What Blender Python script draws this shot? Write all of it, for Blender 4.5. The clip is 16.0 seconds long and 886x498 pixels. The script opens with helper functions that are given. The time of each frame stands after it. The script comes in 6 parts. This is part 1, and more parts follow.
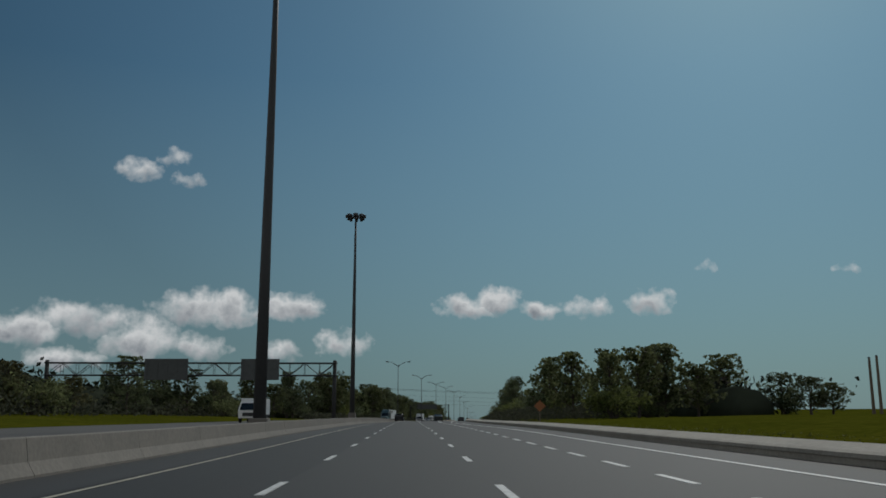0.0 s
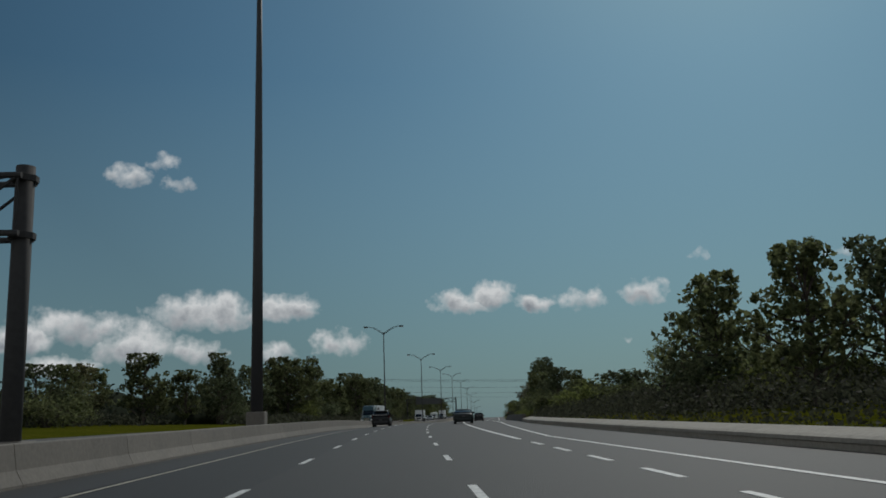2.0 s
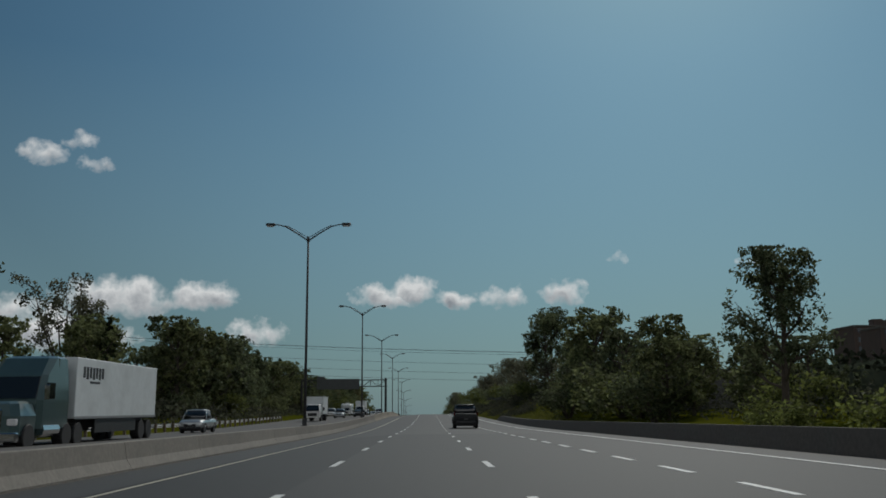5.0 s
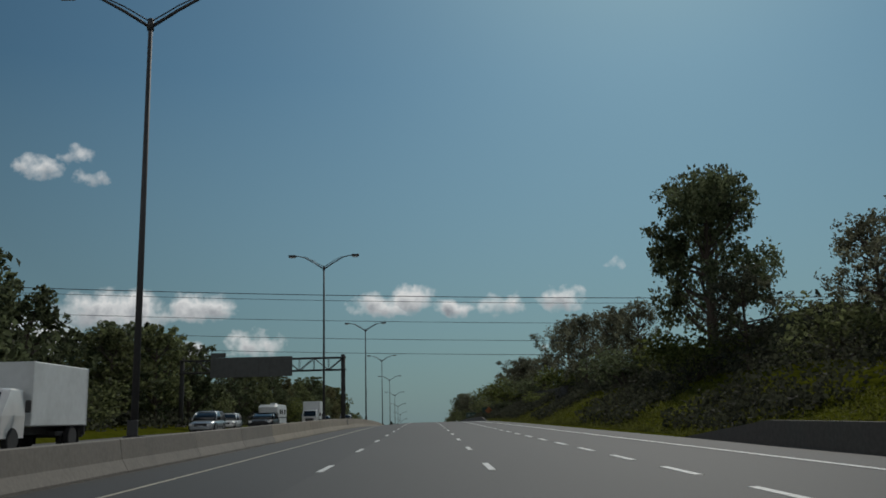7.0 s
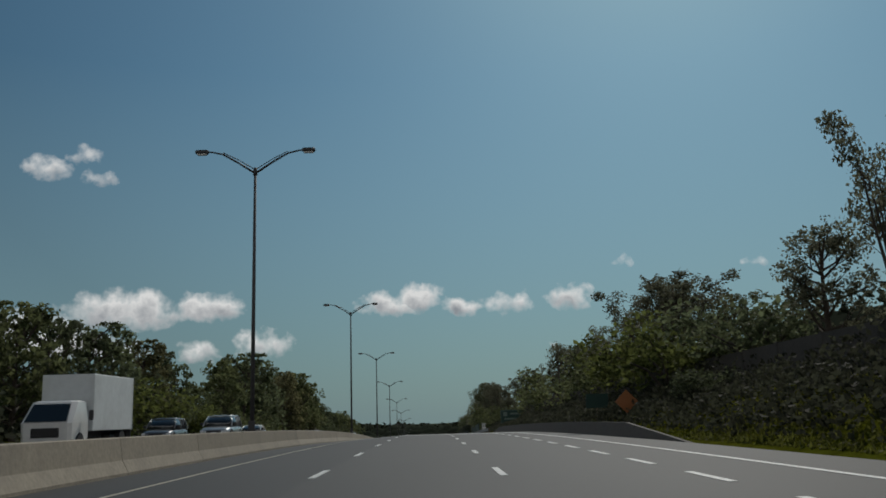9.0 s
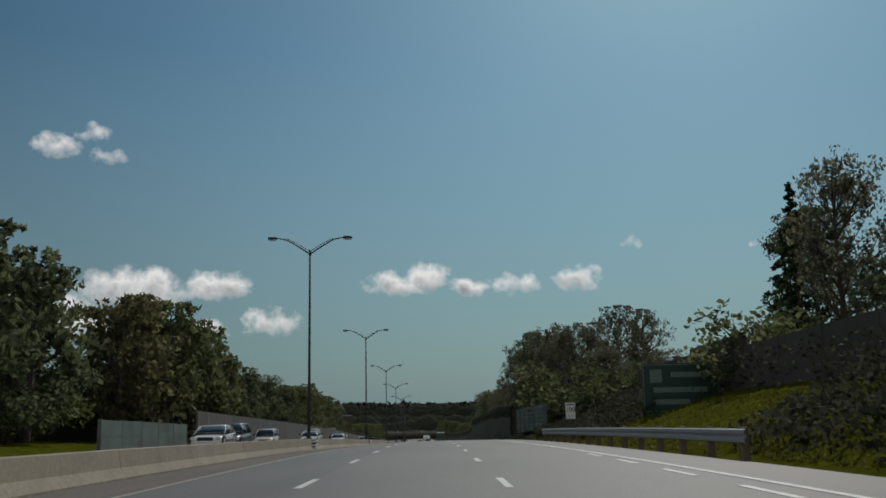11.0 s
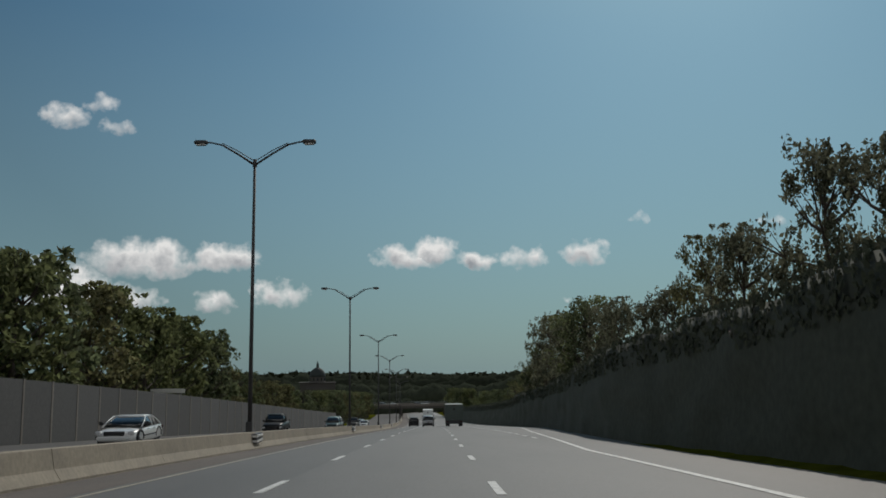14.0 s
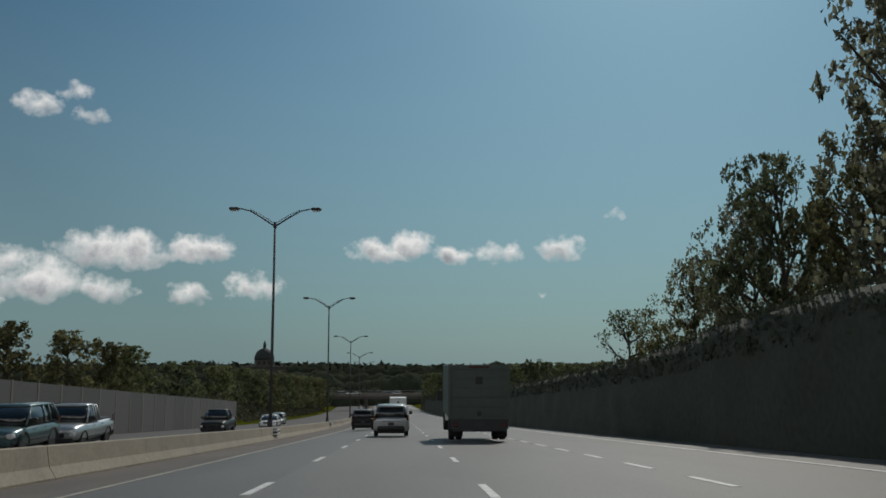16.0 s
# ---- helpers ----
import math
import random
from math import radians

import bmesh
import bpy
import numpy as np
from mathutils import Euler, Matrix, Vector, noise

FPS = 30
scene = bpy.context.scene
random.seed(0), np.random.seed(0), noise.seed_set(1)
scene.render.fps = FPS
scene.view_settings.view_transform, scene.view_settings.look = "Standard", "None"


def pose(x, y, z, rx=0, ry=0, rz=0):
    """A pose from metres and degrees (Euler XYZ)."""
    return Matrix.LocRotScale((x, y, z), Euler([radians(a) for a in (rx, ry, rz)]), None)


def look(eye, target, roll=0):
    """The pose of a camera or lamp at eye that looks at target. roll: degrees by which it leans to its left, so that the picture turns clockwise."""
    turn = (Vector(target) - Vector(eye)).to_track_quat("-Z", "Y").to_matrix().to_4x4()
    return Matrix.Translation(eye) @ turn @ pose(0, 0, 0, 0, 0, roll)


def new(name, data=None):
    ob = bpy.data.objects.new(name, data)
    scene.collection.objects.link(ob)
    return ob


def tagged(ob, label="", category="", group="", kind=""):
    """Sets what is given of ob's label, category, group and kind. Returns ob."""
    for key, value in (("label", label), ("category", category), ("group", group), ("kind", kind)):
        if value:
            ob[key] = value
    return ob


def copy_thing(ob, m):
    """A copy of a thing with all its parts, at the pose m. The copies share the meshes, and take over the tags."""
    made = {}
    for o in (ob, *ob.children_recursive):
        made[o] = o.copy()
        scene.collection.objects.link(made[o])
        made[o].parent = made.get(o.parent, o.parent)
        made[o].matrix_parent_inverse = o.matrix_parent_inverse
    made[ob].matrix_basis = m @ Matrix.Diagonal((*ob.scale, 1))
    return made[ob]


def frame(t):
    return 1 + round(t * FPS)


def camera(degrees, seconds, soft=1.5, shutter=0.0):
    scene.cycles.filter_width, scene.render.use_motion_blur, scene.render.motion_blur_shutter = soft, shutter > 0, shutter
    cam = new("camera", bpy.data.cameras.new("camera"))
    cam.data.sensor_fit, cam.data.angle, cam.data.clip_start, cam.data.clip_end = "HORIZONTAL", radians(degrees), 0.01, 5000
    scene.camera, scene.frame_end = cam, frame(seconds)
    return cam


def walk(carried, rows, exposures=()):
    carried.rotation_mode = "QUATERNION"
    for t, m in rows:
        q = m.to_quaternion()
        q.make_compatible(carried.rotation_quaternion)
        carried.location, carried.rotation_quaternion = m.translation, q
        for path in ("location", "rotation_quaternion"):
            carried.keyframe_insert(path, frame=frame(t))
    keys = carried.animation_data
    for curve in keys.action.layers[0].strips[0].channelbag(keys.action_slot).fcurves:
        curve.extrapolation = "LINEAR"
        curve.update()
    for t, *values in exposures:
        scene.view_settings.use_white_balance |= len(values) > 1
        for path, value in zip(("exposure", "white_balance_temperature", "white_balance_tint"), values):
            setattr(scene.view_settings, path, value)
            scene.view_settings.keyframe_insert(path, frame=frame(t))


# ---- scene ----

# ---- plan: everything is laid out along the road, s ahead, d to the right of the lane's left line, z above the pavement.
# One plan unit is K metres.
K = 0.88
PSI = [-4.77, -5.06, -5.35, -5.61, -5.22, -3.34, -0.2, 1.24, 1.46, 1.45, 1.21, 1.03, 0.98, 0.77, 0.6, 0.6, 0.41, 0.4, 0.44, 0.15, -0.15, -0.44, -0.78, -1.06, -1.31, -1.55, -1.79, -2.03, -2.27, -2.52, -2.76, -3, -3.24]
GRADE = [0.0002, 0.0042, 0.0073, 0.0032, 0.004, 0.002, -0.006, -0.009, -0.0097, 0.0045, 0.0059, 0.0023, -0.008, -0.0228, -0.0374, -0.0491, -0.0498, -0.0535, -0.0585, -0.061, -0.06, -0.057, -0.053, -0.049, -0.045, -0.04, -0.035, -0.03, -0.02, -0.01, 0, 0, 0]
SPEED = [(0.0, 43.78), (2.5, 43.58), (5.0, 44.01), (7.5, 44.22), (9.5, 44.01), (11.5, 44.17), (13.5, 43.77), (16.0, 43.28)]
VIEW = [
    (0, 1.97, -3.26, 11.10, -0.01),
    (0.5, 1.91, -3.33, 11.17, -0.69),
    (1, 1.95, -3.26, 11.09, -0.71),
    (1.5, 2.17, -2.86, 11.08, -1.98),
    (2, 2.33, -2.77, 10.84, -1.96),
    (2.5, 2.48, -2.80, 10.89, -2.11),
    (3, 2.61, -2.97, 10.86, -2.20),
    (3.5, 2.53, -2.95, 10.88, -1.16),
    (4, 2.28, -2.28, 10.93, -0.50),
    (4.5, 2.04, 0.28, 10.69, -0.33),
    (5, 1.81, 2.32, 10.40, -0.50),
    (7.5, 2.18, 2.59, 11.08, -1.73),
    (8, 2.13, 2.32, 11.04, -1.75),
    (8.5, 2.03, 2.06, 10.91, -1.35),
    (9, 2.07, 2.01, 10.85, -1.66),
    (11.5, 2.14, 1.32, 9.24, -0.99),
    (12, 2.15, 1.50, 8.68, -0.83),
    (12.5, 2.22, 1.64, 8.22, -0.63),
    (13, 2.27, 1.57, 7.79, -0.19),
    (13.5, 2.45, 1.21, 7.88, -0.64),
    (14, 2.39, 0.92, 7.83, -0.59),
    (14.5, 2.17, 0.61, 7.74, -0.51),
    (15, 1.99, 0.52, 7.63, -0.28),
    (15.5, 2.05, 1.95, 7.37, -0.17),
    (16, 2.11, 2.50, 7.44, -0.05),
]
STEP = 5.0
S0 = -40.0
_knots = np.arange(len(PSI)) * 40.0 + S0
_s = np.arange(S0, 1240.1, STEP)
_psi = np.radians(np.interp(_s, _knots, PSI))
_grade = np.interp(_s, _knots, GRADE)


def _sum(values):
    return np.concatenate([[0.0], np.cumsum((values[1:] + values[:-1]) / 2 * STEP)])


_x = np.concatenate([[0.0], np.cumsum(np.sin((_psi[1:] + _psi[:-1]) / 2) * STEP)])
_y = np.concatenate([[0.0], np.cumsum(np.cos((_psi[1:] + _psi[:-1]) / 2) * STEP)])
_z = _sum(_grade)
_zero = int(-S0 / STEP)
_x, _y, _z = _x - _x[_zero], _y - _y[_zero], _z - _z[_zero]


def heading(s):
    return float(np.interp(s, _s, _psi))


def cross_fall(d, s):
    """Height of the paved surface at d, against the lane line: it falls to the median and, further on, beyond it."""
    gutter = float(np.interp(s, [0, 180, 240, 400, 520, 590, 740], [-0.42, -0.41, -0.5, -0.42, -0.48, -0.53, -0.56]))
    late = float(np.interp(s, [200, 260, 480, 560], [0.0, 0.6, 0.7, 1.0]))
    return float(np.interp(d, [-19.5, -13, -9, -7.3, 0, 20], [0.15 - 0.38 * late, 0.13 - 0.2 * late, 0.1, gutter, 0, 0]))


def barrier_height(s):
    return float(np.interp(s, [0, 60, 110, 180, 236, 320, 390, 440, 520, 740], [0.88, 0.92, 1.0, 1.0, 0.8, 0.92, 1.1, 1.0, 0.8, 0.83]))


def spot(s, d, z=0.0, paved=True):
    """World place, in metres, of a plan place."""
    a = heading(s)
    over = s - min(max(s, _s[0]), _s[-1])
    px = float(np.interp(s, _s, _x)) + d * math.cos(a) + over * math.sin(a)
    py = float(np.interp(s, _s, _y)) - d * math.sin(a) + over * math.cos(a)
    pz = float(np.interp(s, _s, _z)) + z + (cross_fall(d, s) if paved else 0.0)
    return Vector((px * K, py * K, pz * K))


def stand(s, d, z=0.0, turn=0.0, size=1.0, paved=True):
    """Pose of a thing that stands at a plan place and faces along the road, turned to the left by turn degrees."""
    return (Matrix.Translation(spot(s, d, z, paved)) @ Matrix.Rotation(-heading(s) + radians(turn), 4, "Z")
            @ Matrix.Scale(size, 4))


# ---- camera ----
cam = camera(54.0, 16.0, soft=1.7)
_time = np.arange(0, 16.01, 0.1)
_speed = np.interp(_time, [r[0] for r in SPEED], [r[1] for r in SPEED])
_gone = np.concatenate([[0.0], np.cumsum((_speed[1:] + _speed[:-1]) * 0.05)])


def eye_pose(t):
    d, yaw, pitch, roll = (float(np.interp(t, [v[0] for v in VIEW], [v[k] for v in VIEW])) for k in range(1, 5))
    place = spot(float(np.interp(t, _time, _gone)), d, 1.0, paved=False)
    y, p, r = radians(yaw), radians(pitch), radians(roll)
    ahead = Vector((math.sin(y) * math.cos(p), math.cos(y) * math.cos(p), math.sin(p)))
    right = Vector((math.cos(y), -math.sin(y), 0))
    up = right.cross(ahead)
    right, up = right * math.cos(r) + up * math.sin(r), up * math.cos(r) - right * math.sin(r)
    m = Matrix((right, up, -ahead)).transposed().to_4x4()
    m.translation = place
    return m


EXPOSURES = [(0, -0.72, 6200, 8), (4.5, -0.58, 6250, 8), (9, -0.46, 6400, 9), (12.5, -0.3, 6500, 10), (16, -0.31, 6450, 9)]
walk(cam, [(i / 2, eye_pose(i / 2)) for i in range(33)], EXPOSURES)

# ---- sky and sun ----
SUN_AZIMUTH, SUN_HEIGHT = 19.0, 41.0
sun = new("sun", bpy.data.lights.new("sun", "SUN"))
sun.data.energy, sun.data.angle, sun.data.color = 2.5, radians(0.55), (1.0, 0.94, 0.85)
_a, _e = radians(SUN_AZIMUTH), radians(SUN_HEIGHT)
sun.matrix_basis = look((0, 0, 50), Vector((0, 0, 50)) - Vector((math.sin(_a) * math.cos(_e), math.cos(_a) * math.cos(_e), math.sin(_e))))

# clouds: azimuth, height, half width and half height in degrees, and how thick
CLOUDS = [
    (-1.6, 7.2, 2.0, 0.85, 1.1), (0.3, 7.6, 1.6, 1.0, 1.1), (3.0, 6.9, 1.5, 0.6, 1.0), (6.0, 7.1, 1.6, 0.85, 0.95), (10.3, 7.3, 1.45, 0.85, 1.05),
    (-13.0, 7.05, 2.1, 1.0, 1.1), (-18.4, 6.85, 3.2, 1.3, 1.05), (-9.8, 4.7, 1.55, 0.95, 1.0), (-14.0, 4.3, 1.2, 0.7, 0.65), (-19.0, 4.5, 1.6, 1.0, 0.8),
    (13.6, 9.5, 0.5, 0.3, 0.3), (-23.2, 15.3, 1.4, 0.7, 0.66), (-21.3, 16.2, 0.95, 0.6, 0.66), (-20.0, 15.0, 0.9, 0.5, 0.6), (-28.8, 5.2, 2.2, 1.35, 1.0),
    (-25.7, 5.85, 2.9, 1.3, 1.0), (-22.4, 4.9, 2.3, 1.6, 1.0), (-27.1, 3.6, 2.4, 0.7, 0.9), (22.0, 9.0, 0.6, 0.3, 0.4), (8.9, 4.35, 0.47, 0.2, 0.3),
]


def build_world():
    world = bpy.data.worlds.new("sky")
    scene.world = world
    world.use_nodes = True
    tree = world.node_tree
    n, link = tree.nodes, tree.links
    n.clear()

    def math_node(op, a, b=None, clamp=False):
        node = n.new("ShaderNodeMath")
        node.operation, node.use_clamp = op, clamp
        for socket, v in zip(node.inputs, (a, b)):
            if v is None:
                continue
            if isinstance(v, (int, float)):
                socket.default_value = v
            else:
                link.new(v, socket)
        return node.outputs[0]

    out, back = n.new("ShaderNodeOutputWorld"), n.new("ShaderNodeBackground")
    sky = n.new("ShaderNodeTexSky")
    sky.sky_type, sky.sun_disc = "NISHITA", False
    sky.sun_elevation, sky.sun_rotation = radians(SUN_HEIGHT), radians(SUN_AZIMUTH)
    sky.air_density, sky.dust_density, sky.ozone_density, sky.altitude = 1.0, 0.65, 1.3, 100
    coord = n.new("ShaderNodeTexCoord")
    split = n.new("ShaderNodeSeparateXYZ")
    link.new(coord.outputs["Generated"], split.inputs[0])
    az = math_node("MULTIPLY", math_node("ARCTAN2", split.outputs[0], split.outputs[1]), 57.29578)
    el = math_node("MULTIPLY", math_node("ARCSINE", split.outputs[2]), 57.29578)
    # billows of three sizes push the clouds' outlines about
    def billow(scale, detail, rough):
        t = n.new("ShaderNodeTexNoise")
        t.inputs["Scale"].default_value, t.inputs["Detail"].default_value, t.inputs["Roughness"].default_value = scale, detail, rough
        link.new(coord.outputs["Generated"], t.inputs["Vector"])
        return t.outputs["Fac"]
    rough, fine = billow(34, 5, 0.55), billow(120, 4, 0.55)
    drift = n.new("ShaderNodeTexNoise")
    drift.inputs["Scale"].default_value, drift.inputs["Detail"].default_value = 46, 3
    link.new(coord.outputs["Generated"], drift.inputs["Vector"])
    waft = n.new("ShaderNodeSeparateColor")
    link.new(drift.outputs["Color"], waft.inputs[0])
    az_c = math_node("ADD", az, math_node("MULTIPLY", math_node("SUBTRACT", waft.outputs[0], 0.5), 2.4))
    el_c = math_node("ADD", el, math_node("MULTIPLY", math_node("SUBTRACT", waft.outputs[1], 0.5), 1.6))
    density, height = None, None
    for a, e, w, h, thick in CLOUDS:
        u = math_node("DIVIDE", math_node("SUBTRACT", az_c, a), w * 1.16)
        v = math_node("DIVIDE", math_node("SUBTRACT", el_c, e), h * 1.16)
        # flat below, domed above
        tall = v
        v = math_node("MAXIMUM", v, math_node("MULTIPLY", v, -1.35))
        r = math_node("SUBTRACT", thick, math_node("MULTIPLY", math_node("ADD", math_node("POWER", math_node("ABSOLUTE", u), 2.0), math_node("POWER", v, 2.0)), thick))
        if density is None:
            density, height = r, tall
        else:
            first = math_node("GREATER_THAN", r, density)
            height = math_node("ADD", math_node("MULTIPLY", first, tall), math_node("MULTIPLY", math_node("SUBTRACT", 1.0, first), height))
            density = math_node("MAXIMUM", density, r)
    # unseen fair-weather clouds outside the view, added to brighten the shaded sides
    field = math_node("MULTIPLY", math_node("SUBTRACT", billow(5.5, 4, 0.5), 0.445), 6.0)
    around = math_node("MULTIPLY", math_node("SUBTRACT", math_node("ABSOLUTE", az), 42.0), 0.05, True)
    low = math_node("SUBTRACT", 1.0, math_node("POWER", math_node("ABSOLUTE", math_node("DIVIDE", math_node("SUBTRACT", el, 14.0), 24.0)), 2.0))
    field = math_node("SUBTRACT", math_node("ADD", field, low), math_node("MULTIPLY", math_node("SUBTRACT", 1.0, around), 8.0))
    density = math_node("MAXIMUM", density, math_node("MINIMUM", field, 1.0))
    push = math_node("MULTIPLY", math_node("SUBTRACT", rough, 0.475), 2.3)
    push = math_node("ADD", push, math_node("MULTIPLY", math_node("SUBTRACT", fine, 0.5), 0.8))
    push = math_node("MULTIPLY", push, math_node("MULTIPLY", math_node("ADD", density, 0.75), 1.4, True))
    body = math_node("ADD", density, push)
    cover = math_node("MULTIPLY", math_node("SUBTRACT", body, 0.0), 1.05, True)
    cover = math_node("MULTIPLY", math_node("POWER", cover, 1.25), 0.95)
    shade = n.new("ShaderNodeValToRGB")
    shade.color_ramp.elements[0].position, shade.color_ramp.elements[0].color = 0.25, (1, 1, 1, 1)
    shade.color_ramp.elements[1].position, shade.color_ramp.elements[1].color = 1.0, (0.36, 0.385, 0.425, 1)
    gloom = math_node("SUBTRACT", math_node("MULTIPLY", body, 0.55), math_node("MULTIPLY", height, 0.75))
    gloom = math_node("ADD", gloom, math_node("MULTIPLY", math_node("SUBTRACT", 0.5, billow(52, 3, 0.5)), 0.8))
    link.new(gloom, shade.inputs[0])
    white = n.new("ShaderNodeMix")
    white.data_type, white.blend_type = "RGBA", "MULTIPLY"
    white.inputs["Factor"].default_value = 1.0
    white.inputs["B"].default_value = (CLOUD_LIGHT, CLOUD_LIGHT * 0.985, CLOUD_LIGHT * 0.96, 1)
    link.new(shade.outputs[0], white.inputs["A"])
    mix = n.new("ShaderNodeMix")
    mix.data_type = "RGBA"
    link.new(cover, mix.inputs["Factor"])
    # clean blue-green air, paler towards the horizon
    tint = n.new("ShaderNodeMix")
    tint.data_type, tint.blend_type = "RGBA", "MULTIPLY"
    tint.inputs["Factor"].default_value = 1.0
    tint.inputs["B"].default_value = (0.65, 0.97, 0.97, 1)
    link.new(sky.outputs[0], tint.inputs["A"])
    air = n.new("ShaderNodeMix")
    air.data_type = "RGBA"
    air.inputs["B"].default_value = (4.4, 6.5, 7.3, 1)
    link.new(math_node("MULTIPLY", math_node("SUBTRACT", 1.0, math_node("DIVIDE", math_node("ABSOLUTE", el), 22.0), True), 0.8), air.inputs["Factor"])
    link.new(tint.outputs["Result"], air.inputs["A"])
    # brighter towards the sun
    near_sun = n.new("ShaderNodeVectorMath")
    near_sun.operation = "DOT_PRODUCT"
    near_sun.inputs[1].default_value = (math.sin(_a) * math.cos(_e), math.cos(_a) * math.cos(_e), math.sin(_e))
    link.new(coord.outputs["Generated"], near_sun.inputs[0])
    glow = math_node("ADD", math_node("MULTIPLY", math_node("SUBTRACT", near_sun.outputs["Value"], 0.86), 1.35), 1.0)
    glow = math_node("MINIMUM", math_node("MAXIMUM", glow, 0.74), 1.12)
    lit = n.new("ShaderNodeVectorMath")
    lit.operation = "SCALE"
    link.new(air.outputs["Result"], lit.inputs[0])
    link.new(glow, lit.inputs["Scale"])
    link.new(lit.outputs[0], mix.inputs["A"])
    link.new(white.outputs["Result"], mix.inputs["B"])
    link.new(mix.outputs["Result"], back.inputs[0])
    back.inputs[1].default_value = SKY_STRENGTH
    link.new(back.outputs[0], out.inputs[0])


SKY_STRENGTH, CLOUD_LIGHT = 0.06, 16.0
build_world()


# ---- materials ----
def material(name, colour, rough=0.7, metal=0.0, grain=0.0, scale=8.0, spots=None, spot_scale=0.7, spot_amount=0.3,
             bump=0.0, coat=0.0, vary=0.0, island=0.0, spread=(1, 1, 1), transmission=0.0, translucent=0.0, emission=None):
    """Procedural surface: a base colour with fine grain, larger stains, relief and a difference from piece to piece."""
    m = bpy.data.materials.new(name)
    m.use_nodes = True
    tree = m.node_tree
    n, link = tree.nodes, tree.links
    b = n["Principled BSDF"]
    b.inputs["Roughness"].default_value, b.inputs["Metallic"].default_value = rough, metal
    b.inputs["Coat Weight"].default_value, b.inputs["Coat Roughness"].default_value = coat, 0.06
    b.inputs["Transmission Weight"].default_value = transmission
    coord, mapping = n.new("ShaderNodeTexCoord"), n.new("ShaderNodeMapping")
    mapping.inputs["Scale"].default_value = spread
    link.new(coord.outputs["Object"], mapping.inputs[0])
    rgb = n.new("ShaderNodeRGB")
    rgb.outputs[0].default_value = (*colour, 1)
    out = rgb.outputs[0]

    def noise_tex(s, detail=5.0):
        t = n.new("ShaderNodeTexNoise")
        t.inputs["Scale"].default_value, t.inputs["Detail"].default_value = s, detail
        link.new(mapping.outputs[0], t.inputs["Vector"])
        return t.outputs["Fac"]

    def value_change(fac, low, high):
        nonlocal out
        r = n.new("ShaderNodeMapRange")
        r.inputs["From Min"].default_value, r.inputs["From Max"].default_value = 0.25, 0.75
        r.inputs["To Min"].default_value, r.inputs["To Max"].default_value = low, high
        link.new(fac, r.inputs["Value"])
        h = n.new("ShaderNodeHueSaturation")
        link.new(r.outputs[0], h.inputs["Value"])
        link.new(out, h.inputs["Color"])
        out = h.outputs[0]

    fine = noise_tex(scale)
    if spots:
        ramp = n.new("ShaderNodeValToRGB")
        ramp.color_ramp.elements[0].position, ramp.color_ramp.elements[1].position = 0.45, 0.72
        link.new(noise_tex(spot_scale), ramp.inputs[0])
        fac = n.new("ShaderNodeMath")
        fac.operation = "MULTIPLY"
        fac.inputs[1].default_value = spot_amount
        link.new(ramp.outputs[0], fac.inputs[0])
        mx = n.new("ShaderNodeMix")
        mx.data_type = "RGBA"
        link.new(fac.outputs[0], mx.inputs["Factor"])
        link.new(out, mx.inputs["A"])
        mx.inputs["B"].default_value = (*spots, 1)
        out = mx.outputs["Result"]
    if grain:
        value_change(fine, 1 - grain, 1 + grain)
    if vary:
        info = n.new("ShaderNodeObjectInfo")
        r = info.outputs["Random"]
        value_change(r, 1 - vary, 1 + vary)
    if island:
        geo = n.new("ShaderNodeNewGeometry")
        value_change(geo.outputs["Random Per Island"], 1 - island, 1 + island)
    link.new(out, b.inputs["Base Color"])
    if bump:
        bn = n.new("ShaderNodeBump")
        bn.inputs["Strength"].default_value, bn.inputs["Distance"].default_value = bump, 0.02
        link.new(fine, bn.inputs["Height"])
        link.new(bn.outputs[0], b.inputs["Normal"])
    if emission:
        b.inputs["Emission Color"].default_value = (*emission, 1)
        b.inputs["Emission Strength"].default_value = 1.0
    if translucent:
        tr, add = n.new("ShaderNodeBsdfTranslucent"), n.new("ShaderNodeMixShader")
        add.inputs[0].default_value = translucent
        link.new(out, tr.inputs[0])
        link.new(b.outputs[0], add.inputs[1])
        link.new(tr.outputs[0], add.inputs[2])
        link.new(add.outputs[0], n["Material Output"].inputs[0])
    return m


ASPHALT_NEW = material("asphalt_new", (0.018, 0.0175, 0.017), 0.72, grain=0.22, scale=60, spots=(0.014, 0.014, 0.014), spot_scale=0.35, spot_amount=0.45, bump=0.25, spread=(1, 0.18, 1))
ASPHALT_MID = material("asphalt_middle", (0.036, 0.035, 0.0345), 0.72, grain=0.22, scale=60, spots=(0.024, 0.024, 0.024), spot_scale=0.35, spot_amount=0.45, bump=0.25, spread=(1, 0.18, 1))
ASPHALT = material("asphalt", (0.125, 0.12, 0.114), 0.6, grain=0.22, scale=60, spots=(0.085, 0.082, 0.079), spot_scale=0.35, spot_amount=0.75, bump=0.25, spread=(1, 0.18, 1))
ASPHALT_OLD = material("asphalt_old", (0.085, 0.081, 0.076), 0.85, grain=0.2, scale=50, spots=(0.08, 0.08, 0.08), spot_scale=0.3, spot_amount=0.5, bump=0.25, spread=(1, 0.2, 1))
for _m in (ASPHALT_NEW, ASPHALT_MID, ASPHALT, ASPHALT_OLD):
    _m.node_tree.nodes["Principled BSDF"].inputs["Specular IOR Level"].default_value = 0.36
